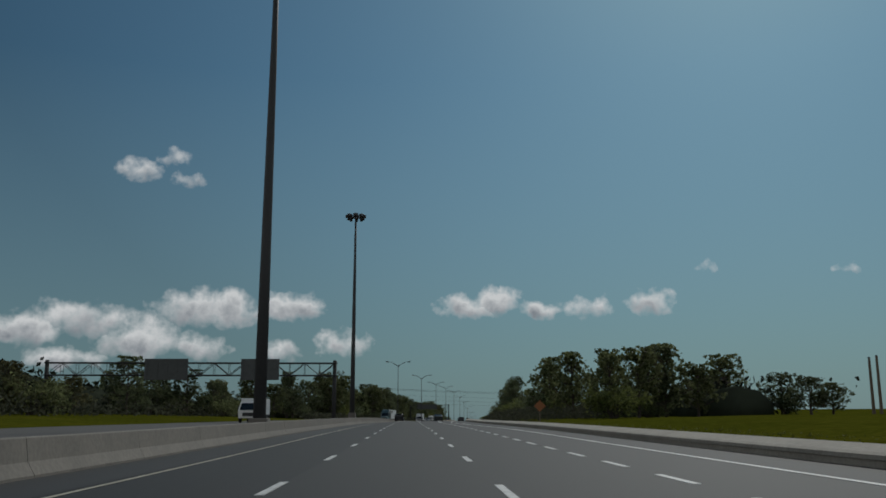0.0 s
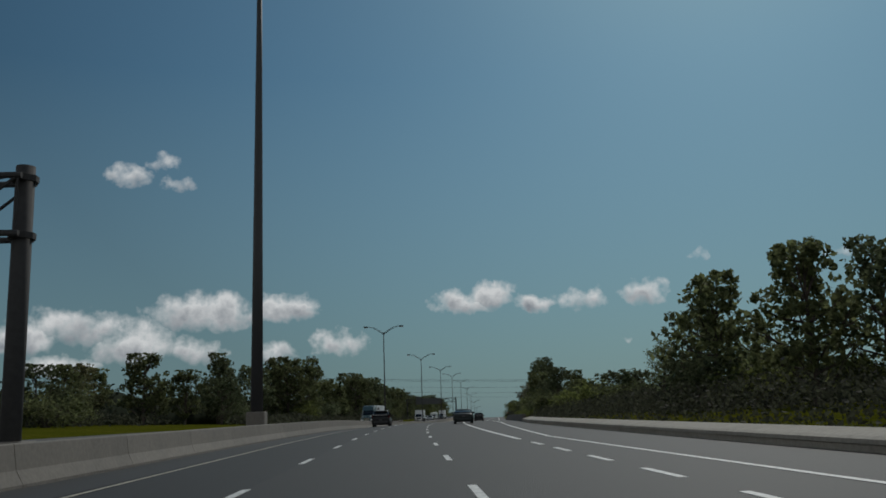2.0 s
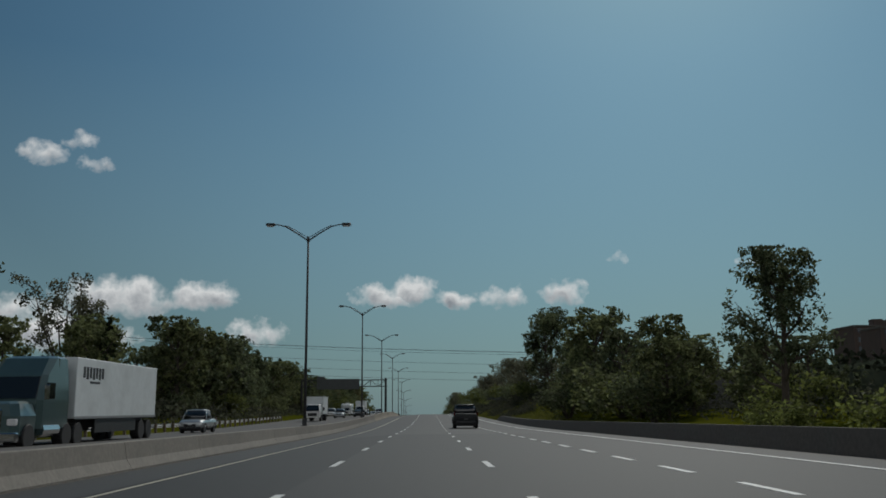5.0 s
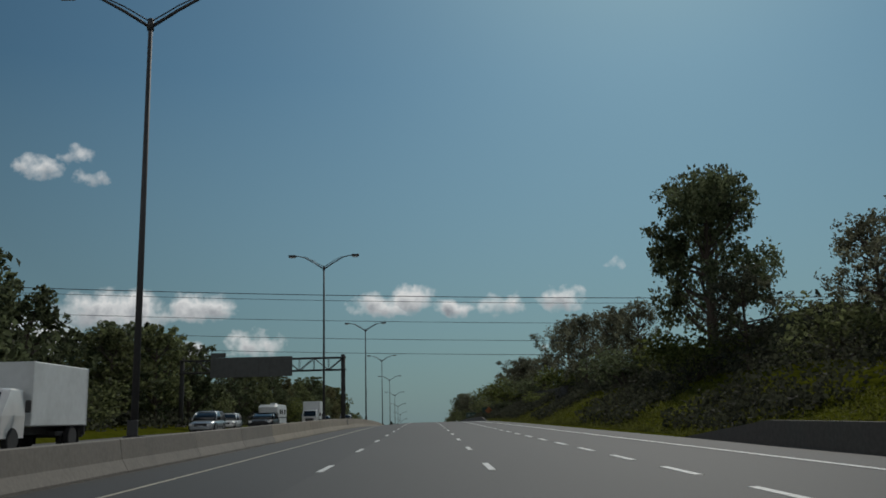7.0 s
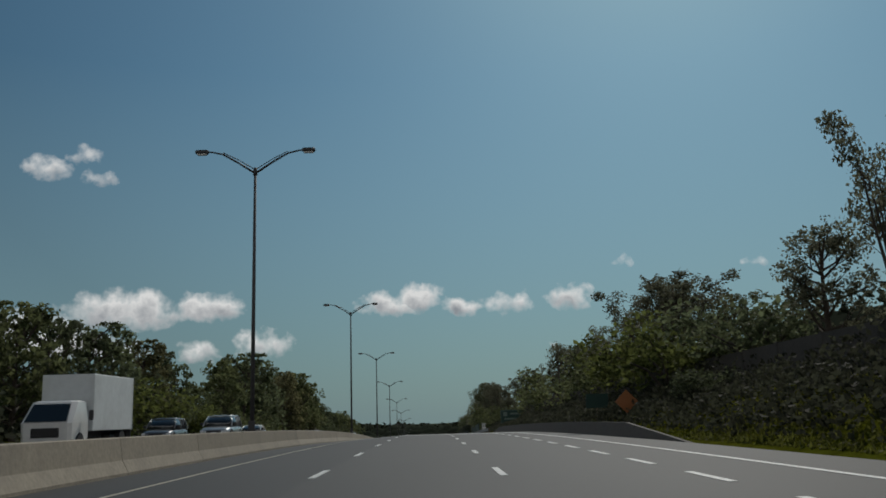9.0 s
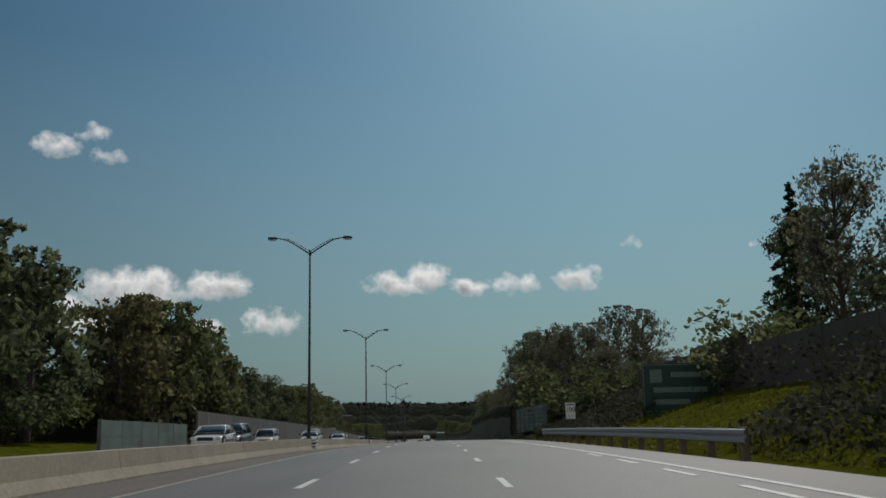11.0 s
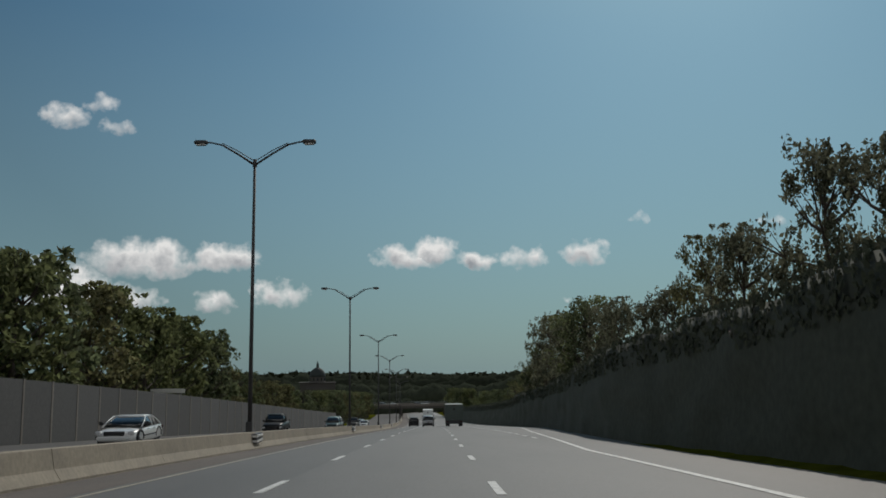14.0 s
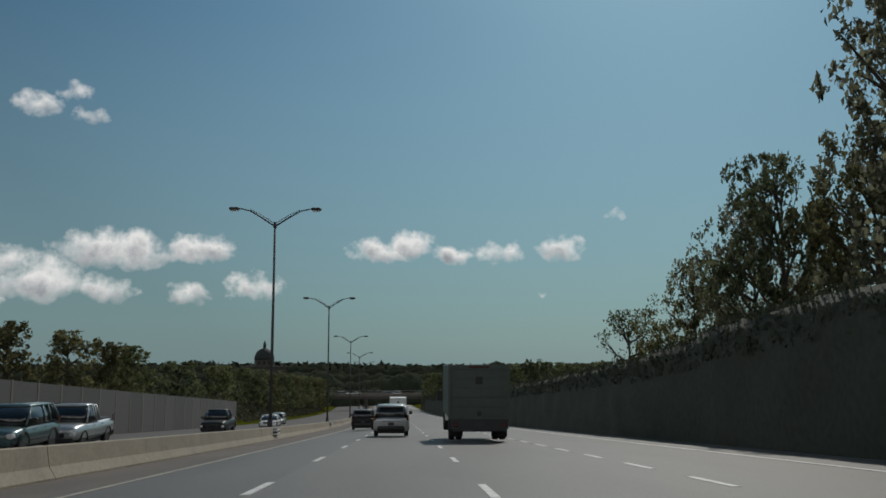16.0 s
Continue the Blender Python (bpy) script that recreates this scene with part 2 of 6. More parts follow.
ASPHALT_SHOULDER = material("asphalt_shoulder", (0.125, 0.105, 0.09), 0.9, grain=0.25, scale=30, spots=(0.07, 0.062, 0.056), spot_scale=0.5, spot_amount=0.6, bump=0.3, spread=(1, 0.3, 1))
PAINT_WHITE = material("road_paint_white", (0.62, 0.62, 0.6), 0.6, grain=0.25, scale=14, spots=(0.25, 0.25, 0.24), spot_scale=4, spot_amount=0.5)
PAINT_YELLOW = material("road_paint_yellow", (0.46, 0.42, 0.32), 0.6, grain=0.25, scale=14, spots=(0.22, 0.19, 0.14), spot_scale=4, spot_amount=0.6)
CONCRETE = material("concrete", (0.175, 0.16, 0.137), 0.85, grain=0.16, scale=9, spots=(0.13, 0.12, 0.105), spot_scale=0.9, spot_amount=0.55, bump=0.3, vary=0.07)
# lighter, warmer copy of CONCRETE: sunlight on the later median barrier, put into the colour
CONCRETE_LIT = material("concrete_lit", (0.265, 0.232, 0.178), 0.85, grain=0.16, scale=9, spots=(0.18, 0.16, 0.13), spot_scale=0.9, spot_amount=0.55, bump=0.3, vary=0.07)
CONCRETE_MID = material("concrete_worn", (0.3, 0.275, 0.23), 0.85, grain=0.16, scale=9, spots=(0.2, 0.18, 0.15), spot_scale=0.9, spot_amount=0.55, bump=0.3)
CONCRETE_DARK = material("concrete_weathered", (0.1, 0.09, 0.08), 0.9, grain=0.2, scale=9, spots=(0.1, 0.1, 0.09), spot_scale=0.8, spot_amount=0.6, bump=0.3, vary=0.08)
WALL_PANEL = material("noise_wall_panel", (0.085, 0.085, 0.084), 0.85, grain=0.14, scale=7, spots=(0.08, 0.08, 0.08), spot_scale=0.5, spot_amount=0.5, bump=0.2, vary=0.1)
WALL_DARK = material("noise_wall_dark", (0.05, 0.046, 0.042), 0.9, grain=0.2, scale=9, spots=(0.03, 0.03, 0.028), spot_scale=0.8, spot_amount=0.6, vary=0.1)
WALL_GREEN = material("noise_wall_green", (0.105, 0.145, 0.132), 0.8, grain=0.1, scale=8, spots=(0.05, 0.06, 0.05), spot_scale=0.5, spot_amount=0.7, bump=0.15, vary=0.08)
GALVANISED = material("galvanised_steel", (0.3, 0.305, 0.31), 0.5, 0.6, grain=0.12, scale=12, spots=(0.25, 0.25, 0.25), spot_scale=1.5, spot_amount=0.4)
STEEL_DARK = material("dark_steel", (0.05, 0.051, 0.053), 0.65, 0.2, grain=0.15, scale=10)
STEEL_GANTRY = material("gantry_steel", (0.035, 0.035, 0.035), 0.85, grain=0.2, scale=8)
SIGN_BACK = material("sign_back", (0.075, 0.08, 0.08), 0.8, 0.0, grain=0.12, scale=3, vary=0.06)
LAMP_GLASS = material("lamp_lens", (0.6, 0.6, 0.58), 0.25)
RUBBER = material("rubber", (0.018, 0.018, 0.019), 0.8, grain=0.2, scale=20)
WOOD_POST = material("wood_post", (0.13, 0.1, 0.07), 0.85, grain=0.3, scale=20, bump=0.3, spread=(4, 4, 0.4))
GRASS = material("grass_ground", (0.062, 0.068, 0.007), 0.95, grain=0.4, scale=2.2, spots=(0.095, 0.09, 0.011), spot_scale=0.12, spot_amount=0.6, bump=0.6)
GRASS.node_tree.nodes["Principled BSDF"].inputs["Specular IOR Level"].default_value = 0.0
BARK = material("bark", (0.06, 0.048, 0.038), 0.95, grain=0.3, scale=9, bump=0.5, spread=(3, 3, 0.5))
# dull grey-green lettering, much darker than SIGN_WHITE
SIGN_DIM = material("sign_lettering_dim", (0.12, 0.17, 0.15), 0.5, grain=0.1, scale=6)
GREEN_SIGN = material("sign_green", (0.008, 0.04, 0.032), 0.4, grain=0.06, scale=5)
SIGN_WHITE = material("sign_white", (0.75, 0.75, 0.73), 0.4, grain=0.05, scale=6)
BLACK = material("black_paint", (0.02, 0.02, 0.02), 0.5)
ORANGE = material("sign_orange", (0.25, 0.085, 0.02), 0.45, grain=0.05, scale=6)
RED_LENS = material("red_lens", (0.08, 0.006, 0.006), 0.15, coat=1.0)
CLEAR_LENS = material("clear_lens", (0.7, 0.7, 0.7), 0.1, coat=1.0)
CHROME = material("chrome", (0.65, 0.66, 0.67), 0.12, 1.0)
RIM = material("alloy_rim", (0.35, 0.36, 0.37), 0.3, 0.9)
CAR_GLASS = material("car_glass", (0.012, 0.015, 0.017), 0.04, coat=1.0)
PLATE = material("number_plate", (0.045, 0.047, 0.05), 0.5, grain=0.08, scale=20)
PLASTIC = material("black_plastic", (0.022, 0.022, 0.023), 0.55)
BRICK = material("brick_wall", (0.07, 0.05, 0.043), 0.9, grain=0.2, scale=14, spots=(0.045, 0.035, 0.03), spot_scale=0.6, spot_amount=0.5)
STONE = material("stone_wall", (0.06, 0.056, 0.052), 0.9, grain=0.15, scale=6)
COPPER = material("dome_copper", (0.022, 0.03, 0.029), 0.8, 0.0, grain=0.15, scale=4)
ROOFING = material("roofing", (0.08, 0.075, 0.07), 0.9, grain=0.2, scale=12)
WINDOW = material("window_glass", (0.03, 0.035, 0.04), 0.08, coat=1.0)
WIRE = material("cable", (0.03, 0.03, 0.03), 0.6)


def leaf_material(name, colour, spread_value=0.35):
    m = material(name, colour, 0.7, grain=0.25, scale=0.6, island=spread_value, vary=0.18, translucent=0.58)
    m.node_tree.nodes["Principled BSDF"].inputs["Specular IOR Level"].default_value = 0.12
    return m


LEAF_OAK = leaf_material("leaves_dark_green", (0.1, 0.118, 0.062))
LEAF_MAPLE = leaf_material("leaves_mid_green", (0.115, 0.13, 0.058))
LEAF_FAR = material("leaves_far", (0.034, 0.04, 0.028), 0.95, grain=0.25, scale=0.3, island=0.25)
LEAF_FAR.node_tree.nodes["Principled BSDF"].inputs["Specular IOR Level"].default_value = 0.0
LEAF_TAN = leaf_material("leaves_turning", (0.125, 0.122, 0.06))
# leaf colour lightened to stand in for haze and backlight on the near trees
LEAF_NEAR = leaf_material("leaves_thin_backlit", (0.122, 0.124, 0.082))
LEAF_BUSH = leaf_material("leaves_bright_green", (0.13, 0.15, 0.045))
LEAF_FIR = leaf_material("needles", (0.03, 0.045, 0.02))
LEAF_IVY = material("leaves_ivy", (0.062, 0.072, 0.05), 0.85, grain=0.2, scale=0.6, island=0.08, translucent=0.12)
LEAF_IVY.node_tree.nodes["Principled BSDF"].inputs["Specular IOR Level"].default_value = 0.1
CREEPER_WALL = material("creeper_wall", (0.046, 0.054, 0.04), 0.9, grain=0.25, scale=5, spots=(0.034, 0.04, 0.03), spot_scale=0.35, spot_amount=0.6, bump=0.8)


# ---- making meshes ----
def link_mesh(name, verts, faces, mat, parent=None, label="", smooth=False, raw=False):
    """One mesh object from plan-unit corners; a part when it has a parent."""
    me = bpy.data.meshes.new(name)
    if not raw:
        verts = [(v[0] * K, v[1] * K, v[2] * K) for v in verts]
    me.from_pydata(verts, [], faces)
    me.materials.append(mat)
    me.update()
    if smooth:
        me.polygons.foreach_set("use_smooth", [True] * len(me.polygons))
    ob = new(name, me)
    if parent:
        ob.parent = parent
    if label:
        ob["label"] = label
    return ob


def part(name, shape, mat, parent, label="", smooth=False):
    return link_mesh(name, shape[0], shape[1], mat, parent, label, smooth)


def thing(name, m, label, category, group="", kind=""):
    ob = new(name)
    ob.empty_display_size = 0.2
    ob.matrix_basis = m
    return tagged(ob, label, category, group, kind)


def join(*shapes):
    verts, faces = [], []
    for v, f in shapes:
        o = len(verts)
        verts += list(v)
        faces += [tuple(i + o for i in face) for face in f]
    return verts, faces


def moved(shape, m):
    return [tuple(m @ Vector(v)) for v in shape[0]], shape[1]


def box(x0, x1, y0, y1, z0, z1, cut=0.0):
    """A box with its upright and level edges cut off by cut."""
    if cut <= 0:
        v = [(x0, y0, z0), (x1, y0, z0), (x1, y1, z0), (x0, y1, z0), (x0, y0, z1), (x1, y0, z1), (x1, y1, z1), (x0, y1, z1)]
        return v, [(3, 2, 1, 0), (4, 5, 6, 7), (0, 1, 5, 4), (1, 2, 6, 5), (2, 3, 7, 6), (3, 0, 4, 7)]
    c = min(cut, (x1 - x0) * 0.45, (y1 - y0) * 0.45, (z1 - z0) * 0.45)

    def ring(z, k):
        return [(x0 + c + k, y0 + k, z), (x1 - c - k, y0 + k, z), (x1 - k, y0 + c + k, z), (x1 - k, y1 - c - k, z),
                (x1 - c - k, y1 - k, z), (x0 + c + k, y1 - k, z), (x0 + k, y1 - c - k, z), (x0 + k, y0 + c + k, z)]
    return rings([ring(z0, c * 0.7), ring(z0 + c, 0), ring(z1 - c, 0), ring(z1, c * 0.7)])


def rings(loops, closed=True, caps=True):
    """Skin over loops that have the same number of corners."""
    k = len(loops[0])
    verts = [v for loop in loops for v in loop]
    faces = []
    for i in range(len(loops) - 1):
        for j in range(k if closed else k - 1):
            a, b = i * k + j, i * k + (j + 1) % k
            faces.append((a, b, b + k, a + k))
    if caps:
        faces.append(tuple(reversed(range(k))))
        faces.append(tuple(range((len(loops) - 1) * k, len(loops) * k)))
    return verts, faces


def tube(points, radii, sides=8):
    """A round bar along points."""
    pts = [Vector(q) for q in points]
    if isinstance(radii, (int, float)):
        radii = [radii] * len(pts)
    loops = []
    side = None
    for i, q in enumerate(pts):
        way = (pts[min(i + 1, len(pts) - 1)] - pts[max(i - 1, 0)]).normalized()
        ref = Vector((0, 0, 1)) if abs(way.z) < 0.9 else Vector((1, 0, 0))
        if side is None:
            side = way.cross(ref).normalized()
        else:
            side = (side - way * side.dot(way)).normalized()
        up = side.cross(way)
        loops.append([tuple(q + (side * math.cos(a) + up * math.sin(a)) * radii[i]) for a in (2 * math.pi * j / sides for j in range(sides))])
    return rings(loops)


def along(s0, s1, profile, step=5.0, paved=False, closed=True, z_of=None, d_of=None):
    """World-space skin of a profile of (d, z) corners carried along the road."""
    count = max(1, int(math.ceil((s1 - s0) / step)))
    loops = []
    for i in range(count + 1):
        s = s0 + (s1 - s0) * i / count
        dd = d_of(s) if d_of else 0.0
        zz = z_of(s) if z_of else 0.0
        loops.append([tuple(spot(s, d + dd, z + zz, paved)) for d, z in profile])
    return rings(loops, closed=closed, caps=closed)


def flat_strip(s0, s1, d0, d1, z, step=5.0, cells=1):
    """World-space paved strip between two lines; d0 and d1 may be functions of s."""
    f0 = d0 if callable(d0) else (lambda s: d0)
    f1 = d1 if callable(d1) else (lambda s: d1)
    count = max(1, int(math.ceil((s1 - s0) / step)))
    verts, faces = [], []
    for i in range(count + 1):
        s = s0 + (s1 - s0) * i / count
        for j in range(cells + 1):
            verts.append(tuple(spot(s, f0(s) + (f1(s) - f0(s)) * j / cells, z)))
    for i in range(count):
        for j in range(cells):
            a = i * (cells + 1) + j
            faces.append((a, a + 1, a + cells + 2, a + cells + 1))
    return verts, faces


def structure(name, shape, mat, label, category, smooth=False, parent=None):
    """A piece of the setting, given in world metres."""
    ob = link_mesh(name, shape[0], shape[1], mat, parent, raw=True, smooth=smooth)
    return tagged(ob, label, category, kind="structure") if not parent else ob


# ---- the setting ----
def edge_line(s):
    """The white line at the right of the carriageway."""
    return float(np.interp(s, [-40, 60, 120, 168, 237, 330, 385, 480, 520, 560, 640, 672, 701, 1240],
                           [8.8, 8.8, 7.5, 9.6, 10.0, 9.0, 8.2, 7.3, 6.7, 6.5, 6.6, 8.45, 10.6, 10.7]))


def third_line(s):
    return float(np.interp(s, [-40, 120, 230, 385, 480, 520, 650, 1240], [6.15, 6.15, 6.5, 6.0, 6.3, 6.6, 6.75, 6.9]))


def road_edge(s):
    edge = edge_line(s) + float(np.interp(s, [-40, 540, 600, 1240], [1.9, 1.9, 2.2, 2.0]))
    return max(edge, float(np.interp(s, [-40, 170, 240, 300], [10.8, 10.9, 10.8, 8.0])))


def bank(s, d):
    """Height of the ground beside the road."""
    if d > 0:
        out = d - road_edge(s) - 0.3
        z4 = np.interp(s, [-40, 230, 320, 350, 395, 540, 575, 720, 900], [0.05, 0.0, 0.3, 1.5, 1.6, 1.1, 0.6, 0.5, 0.2])
        z10 = np.interp(s, [-40, 230, 320, 350, 395, 540, 575, 720, 900], [0.7, 0.3, 1.0, 3.1, 3.0, 3.0, 2.6, 2.4, 1.0])
        z60 = np.interp(s, [-40, 230, 320, 350, 540, 900], [1.8, 1.0, 3.0, 4.5, 5.0, 3.0])
        return float(np.interp(out, [-30, 0, 4, 10, 60, 400], [-0.35, -0.12, z4, z10, z60, z60 + 2]))
    return float(np.interp(-d, [0, 18, 19.5, 22, 30, 60, 400], [-1.3, -0.6, -0.4, 0.1, 0.6, 1.6, 3.0]))


def build_ground():
    ss = [-260, -120] + list(np.arange(-40, 1241, 10.0)) + [1300, 1400, 1600, 1900, 2400, 3200, 4200]
    ds = [-2600, -1200, -600, -300, -150, -90, -60, -45, -36, -30, -26, -23, -20.5, -19.4, -8, -6.8, -5, 0, 4, 8.4]
    rel = [0.0, 0.8, 1.8, 3, 4.2, 6, 8, 10.5, 14, 20, 30, 45, 70, 110, 180, 320, 650, 1300, 2600]
    verts, faces = [], []
    for s in ss:
        row = ds + [road_edge(s) + 0.1 + r for r in rel]
        for d in row:
            rough = 0.12 * noise.noise((s * 0.11, d * 0.17, 0.3)) if -20 > d or d > road_edge(s) + 1 else 0.0
            far = -6.0 * max(0.0, (s - 1300) / 2900)
            verts.append(tuple(spot(s, d, bank(s, d) + rough + far, paved=False)))
    w = len(ds) + len(rel)
    for i in range(len(ss) - 1):
        for j in range(w - 1):
            a = i * w + j
            faces.append((a, a + 1, a + w + 1, a + w))
    structure("ground", (verts, faces), GRASS, "rough grass verge and open ground beside the motorway", "ground", smooth=True)


build_ground()
S_END = 1200
def carriageway(s0, s1):
    """Paving that bends at the left lane line, where the fall to the median begins."""
    return join(flat_strip(s0, s1, -6.9, 0.0, 0.0, cells=2), flat_strip(s0, s1, 0.0, road_edge, 0.0, cells=4))


road = structure("road", carriageway(455, S_END), ASPHALT,
                 "worn pale asphalt motorway carriageway with three lanes", "road")
structure("road_middle", carriageway(270, 455), ASPHALT_MID, "grey asphalt motorway carriageway with three lanes", "road")
structure("road_start", carriageway(-120, 270), ASPHALT_NEW, "dark newer asphalt motorway carriageway with three lanes", "road")
opposite_edge = lambda s: float(np.interp(s, [-120, 150, 240, 1240], [-36, -36, -19.6, -19.6]))
structure("road_opposite", join(flat_strip(-120, S_END, opposite_edge, -13.0, 0.0, cells=3), flat_strip(-120, S_END, -13.0, -9.0, 0.0, cells=2), flat_strip(-120, S_END, -9.0, -7.0, 0.0, cells=2)), ASPHALT_OLD,
          "pale worn asphalt carriageway for oncoming traffic", "road")
structure("shoulder", flat_strip(-120, 455, -6.4, -3.75, 0.004, cells=1), ASPHALT_MID, "narrow dark paved shoulder along the median barrier", "road shoulder")
structure("shoulder_end", flat_strip(455, S_END, -6.4, -3.75, 0.004, cells=1), ASPHALT_SHOULDER, "narrow gritty brown-grey shoulder along the median barrier", "road shoulder")


def solid_line(name, s0, s1, line, width, mat, label):
    strip = flat_strip(s0, s1, lambda s: line(s) - width / 2, lambda s: line(s) + width / 2, 0.008, step=4)
    structure(name, strip, mat, label, "road marking")


solid_line("edge_marking_yellow", -100, S_END, lambda s: -3.42, 0.15, PAINT_YELLOW, "faded yellow edge line beside the median shoulder")
solid_line("edge_marking_white", -100, S_END, edge_line, 0.16, PAINT_WHITE, "white edge line beside the outer shoulder")
solid_line("merge_marking", 118, 226, third_line, 0.2, PAINT_WHITE, "solid white line between the lane and a merging ramp")


def build_dashes():
    def strip(length, width):
        return box(-width / 2, width / 2, -length / 2, length / 2, -0.02, 0.008)
    rows = []
    cycle = 8.67
    for line, phase in ((lambda s: 0.0, 3.95), (lambda s: 3.2, 3.3)):
        for i in range(-3, 118):
            s = phase + i * cycle
            rows.append((s, line(s), 2.2, 0.125))
    for i in range(-10, 190):
        s = 1.2 + i * 4.33
        if s < 116 or 228 < s < 508 or 652 < s < 800:
            rows.append((s, third_line(s), 2.1, 0.14))
    first = {}
    for s, d, length, width in rows:
        if (length, width) not in first:
            ob = part("lane_dash", strip(length, width), PAINT_WHITE, road)
            first[length, width] = ob
        else:
            ob = new("lane_dash", first[length, width].data)
            ob.parent = road
        tilt = math.atan(float(np.interp(s, _s, _grade)))
        ob.matrix_basis = stand(s, d, 0.0) @ Matrix.Rotation(tilt, 4, "X") @ Matrix.Rotation(-0.02 if d < 0.5 else 0.0, 4, "Y")


# ---- barriers ----
def build_median():
    profile = [(-0.36, -0.06), (0.36, -0.06), (0.36, 0.08), (0.19, 0.4), (0.11, 0.97), (0.08, 1.0), (-0.08, 1.0), (-0.11, 0.97), (-0.19, 0.4), (-0.36, 0.08)]

    def piece(s0, s1, lean=0.0):
        loops = []
        for s in (s0, (s0 + s1) / 2, s1):
            h = barrier_height(s)
            loops.append([tuple(spot(s, -6.72 + d + lean * z, cross_fall(-6.45, s) + z * h, paved=False)) for d, z in profile])
        return rings(loops)
    base = structure("median_barrier", piece(-110, -60), CONCRETE, "pale cast concrete median barrier with weathered streaks", "barrier")
    rnd = random.Random(4)
    s = -60.0
    while s < 900:
        shape = piece(s + 0.012, s + 7.988, rnd.uniform(-0.008, 0.008))
        link_mesh("barrier_segment", shape[0], shape[1], CONCRETE if s < 350 else CONCRETE_LIT, base, raw=True)
        s += 8.0
    for k in range(14):
        far = piece(900 + k * 20, 920 + k * 20)
        link_mesh("barrier_segment", far[0], far[1], CONCRETE_LIT, base, raw=True)


def build_right_barriers():
    wall = [(0, -0.1), (0.85, -0.1), (0.85, 0.4), (0.8, 0.42), (0.1, 0.3), (-0.04, 0.25), (-0.05, 0.16), (0, 0.15)]
    structure("parapet", along(-110, 166, wall, d_of=road_edge), CONCRETE_MID, "low concrete kerb wall with a broad pale sloping top beside the ramp", "parapet")
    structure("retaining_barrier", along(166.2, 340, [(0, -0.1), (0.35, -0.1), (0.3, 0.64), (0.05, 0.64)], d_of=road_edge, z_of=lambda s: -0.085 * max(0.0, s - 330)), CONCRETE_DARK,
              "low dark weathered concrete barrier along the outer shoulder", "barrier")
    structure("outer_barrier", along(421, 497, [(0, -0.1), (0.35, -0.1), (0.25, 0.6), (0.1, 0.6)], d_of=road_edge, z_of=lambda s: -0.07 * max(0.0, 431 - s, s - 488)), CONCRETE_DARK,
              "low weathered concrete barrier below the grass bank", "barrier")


def build_guardrail(s0, s1, d_of, label, height=0.68):
    rail = thing("guardrail", Matrix.Identity(4), label, "guardrail")
    wave = [(0, -0.16), (0.05, -0.13), (0.05, -0.06), (0.0, -0.01), (0.0, 0.01), (0.05, 0.06), (0.05, 0.13), (0, 0.16), (0.015, 0.165), (0.065, 0.135),
            (0.065, 0.055), (0.015, 0.005), (0.015, -0.005), (0.065, -0.055), (0.065, -0.135), (0.015, -0.165)]
    wave = [(-d, z + height - 0.16) for d, z in wave]
    shape = along(s0, s1, wave, step=3, d_of=d_of, paved=True)
    link_mesh("rail_beam", shape[0], shape[1], GALVANISED, rail, raw=True)
    n = int((s1 - s0) / 2.4)
    first = None
    for i in range(n + 1):
        s = s0 + 0.4 + (s1 - s0 - 0.8) * i / n
        if first is None:
            first = part("post", box(-0.02, 0.16, -0.09, 0.09, -0.5, height + 0.04, 0.01), WOOD_POST, rail)
            ob = first
        else:
            ob = new("post", first.data)
            ob.parent = rail
        ob.matrix_basis = stand(s, d_of(s) + 0.02, 0)


# ---- noise walls ----
def panel_wall(name, s0, s1, bay, d_of, top_of, foot_of, mat, label, thick=0.14, post=0.2):
    wall = thing(name, Matrix.Identity(4), label, "noise wall", kind="structure")
    n = int(round((s1 - s0) / bay))
    for i in range(n):
        a, b = s0 + (s1 - s0) * i / n, s0 + (s1 - s0) * (i + 1) / n
        mid = (a + b) / 2
        top, foot, d = top_of(mid), foot_of(mid), d_of(mid)
        shape = along(a, b, [(d, foot), (d + thick, foot), (d + thick, top), (d, top)], step=bay)
        link_mesh("panel", shape[0], shape[1], mat, wall, raw=True)
        shape = along(a - post / 2, a + post / 2, [(d - 0.025, foot), (d + thick + 0.025, foot), (d + thick + 0.025, top + 0.04), (d - 0.025, top + 0.04)], step=bay)
        link_mesh("post", shape[0], shape[1], CONCRETE if d < 0 else mat, wall, raw=True)


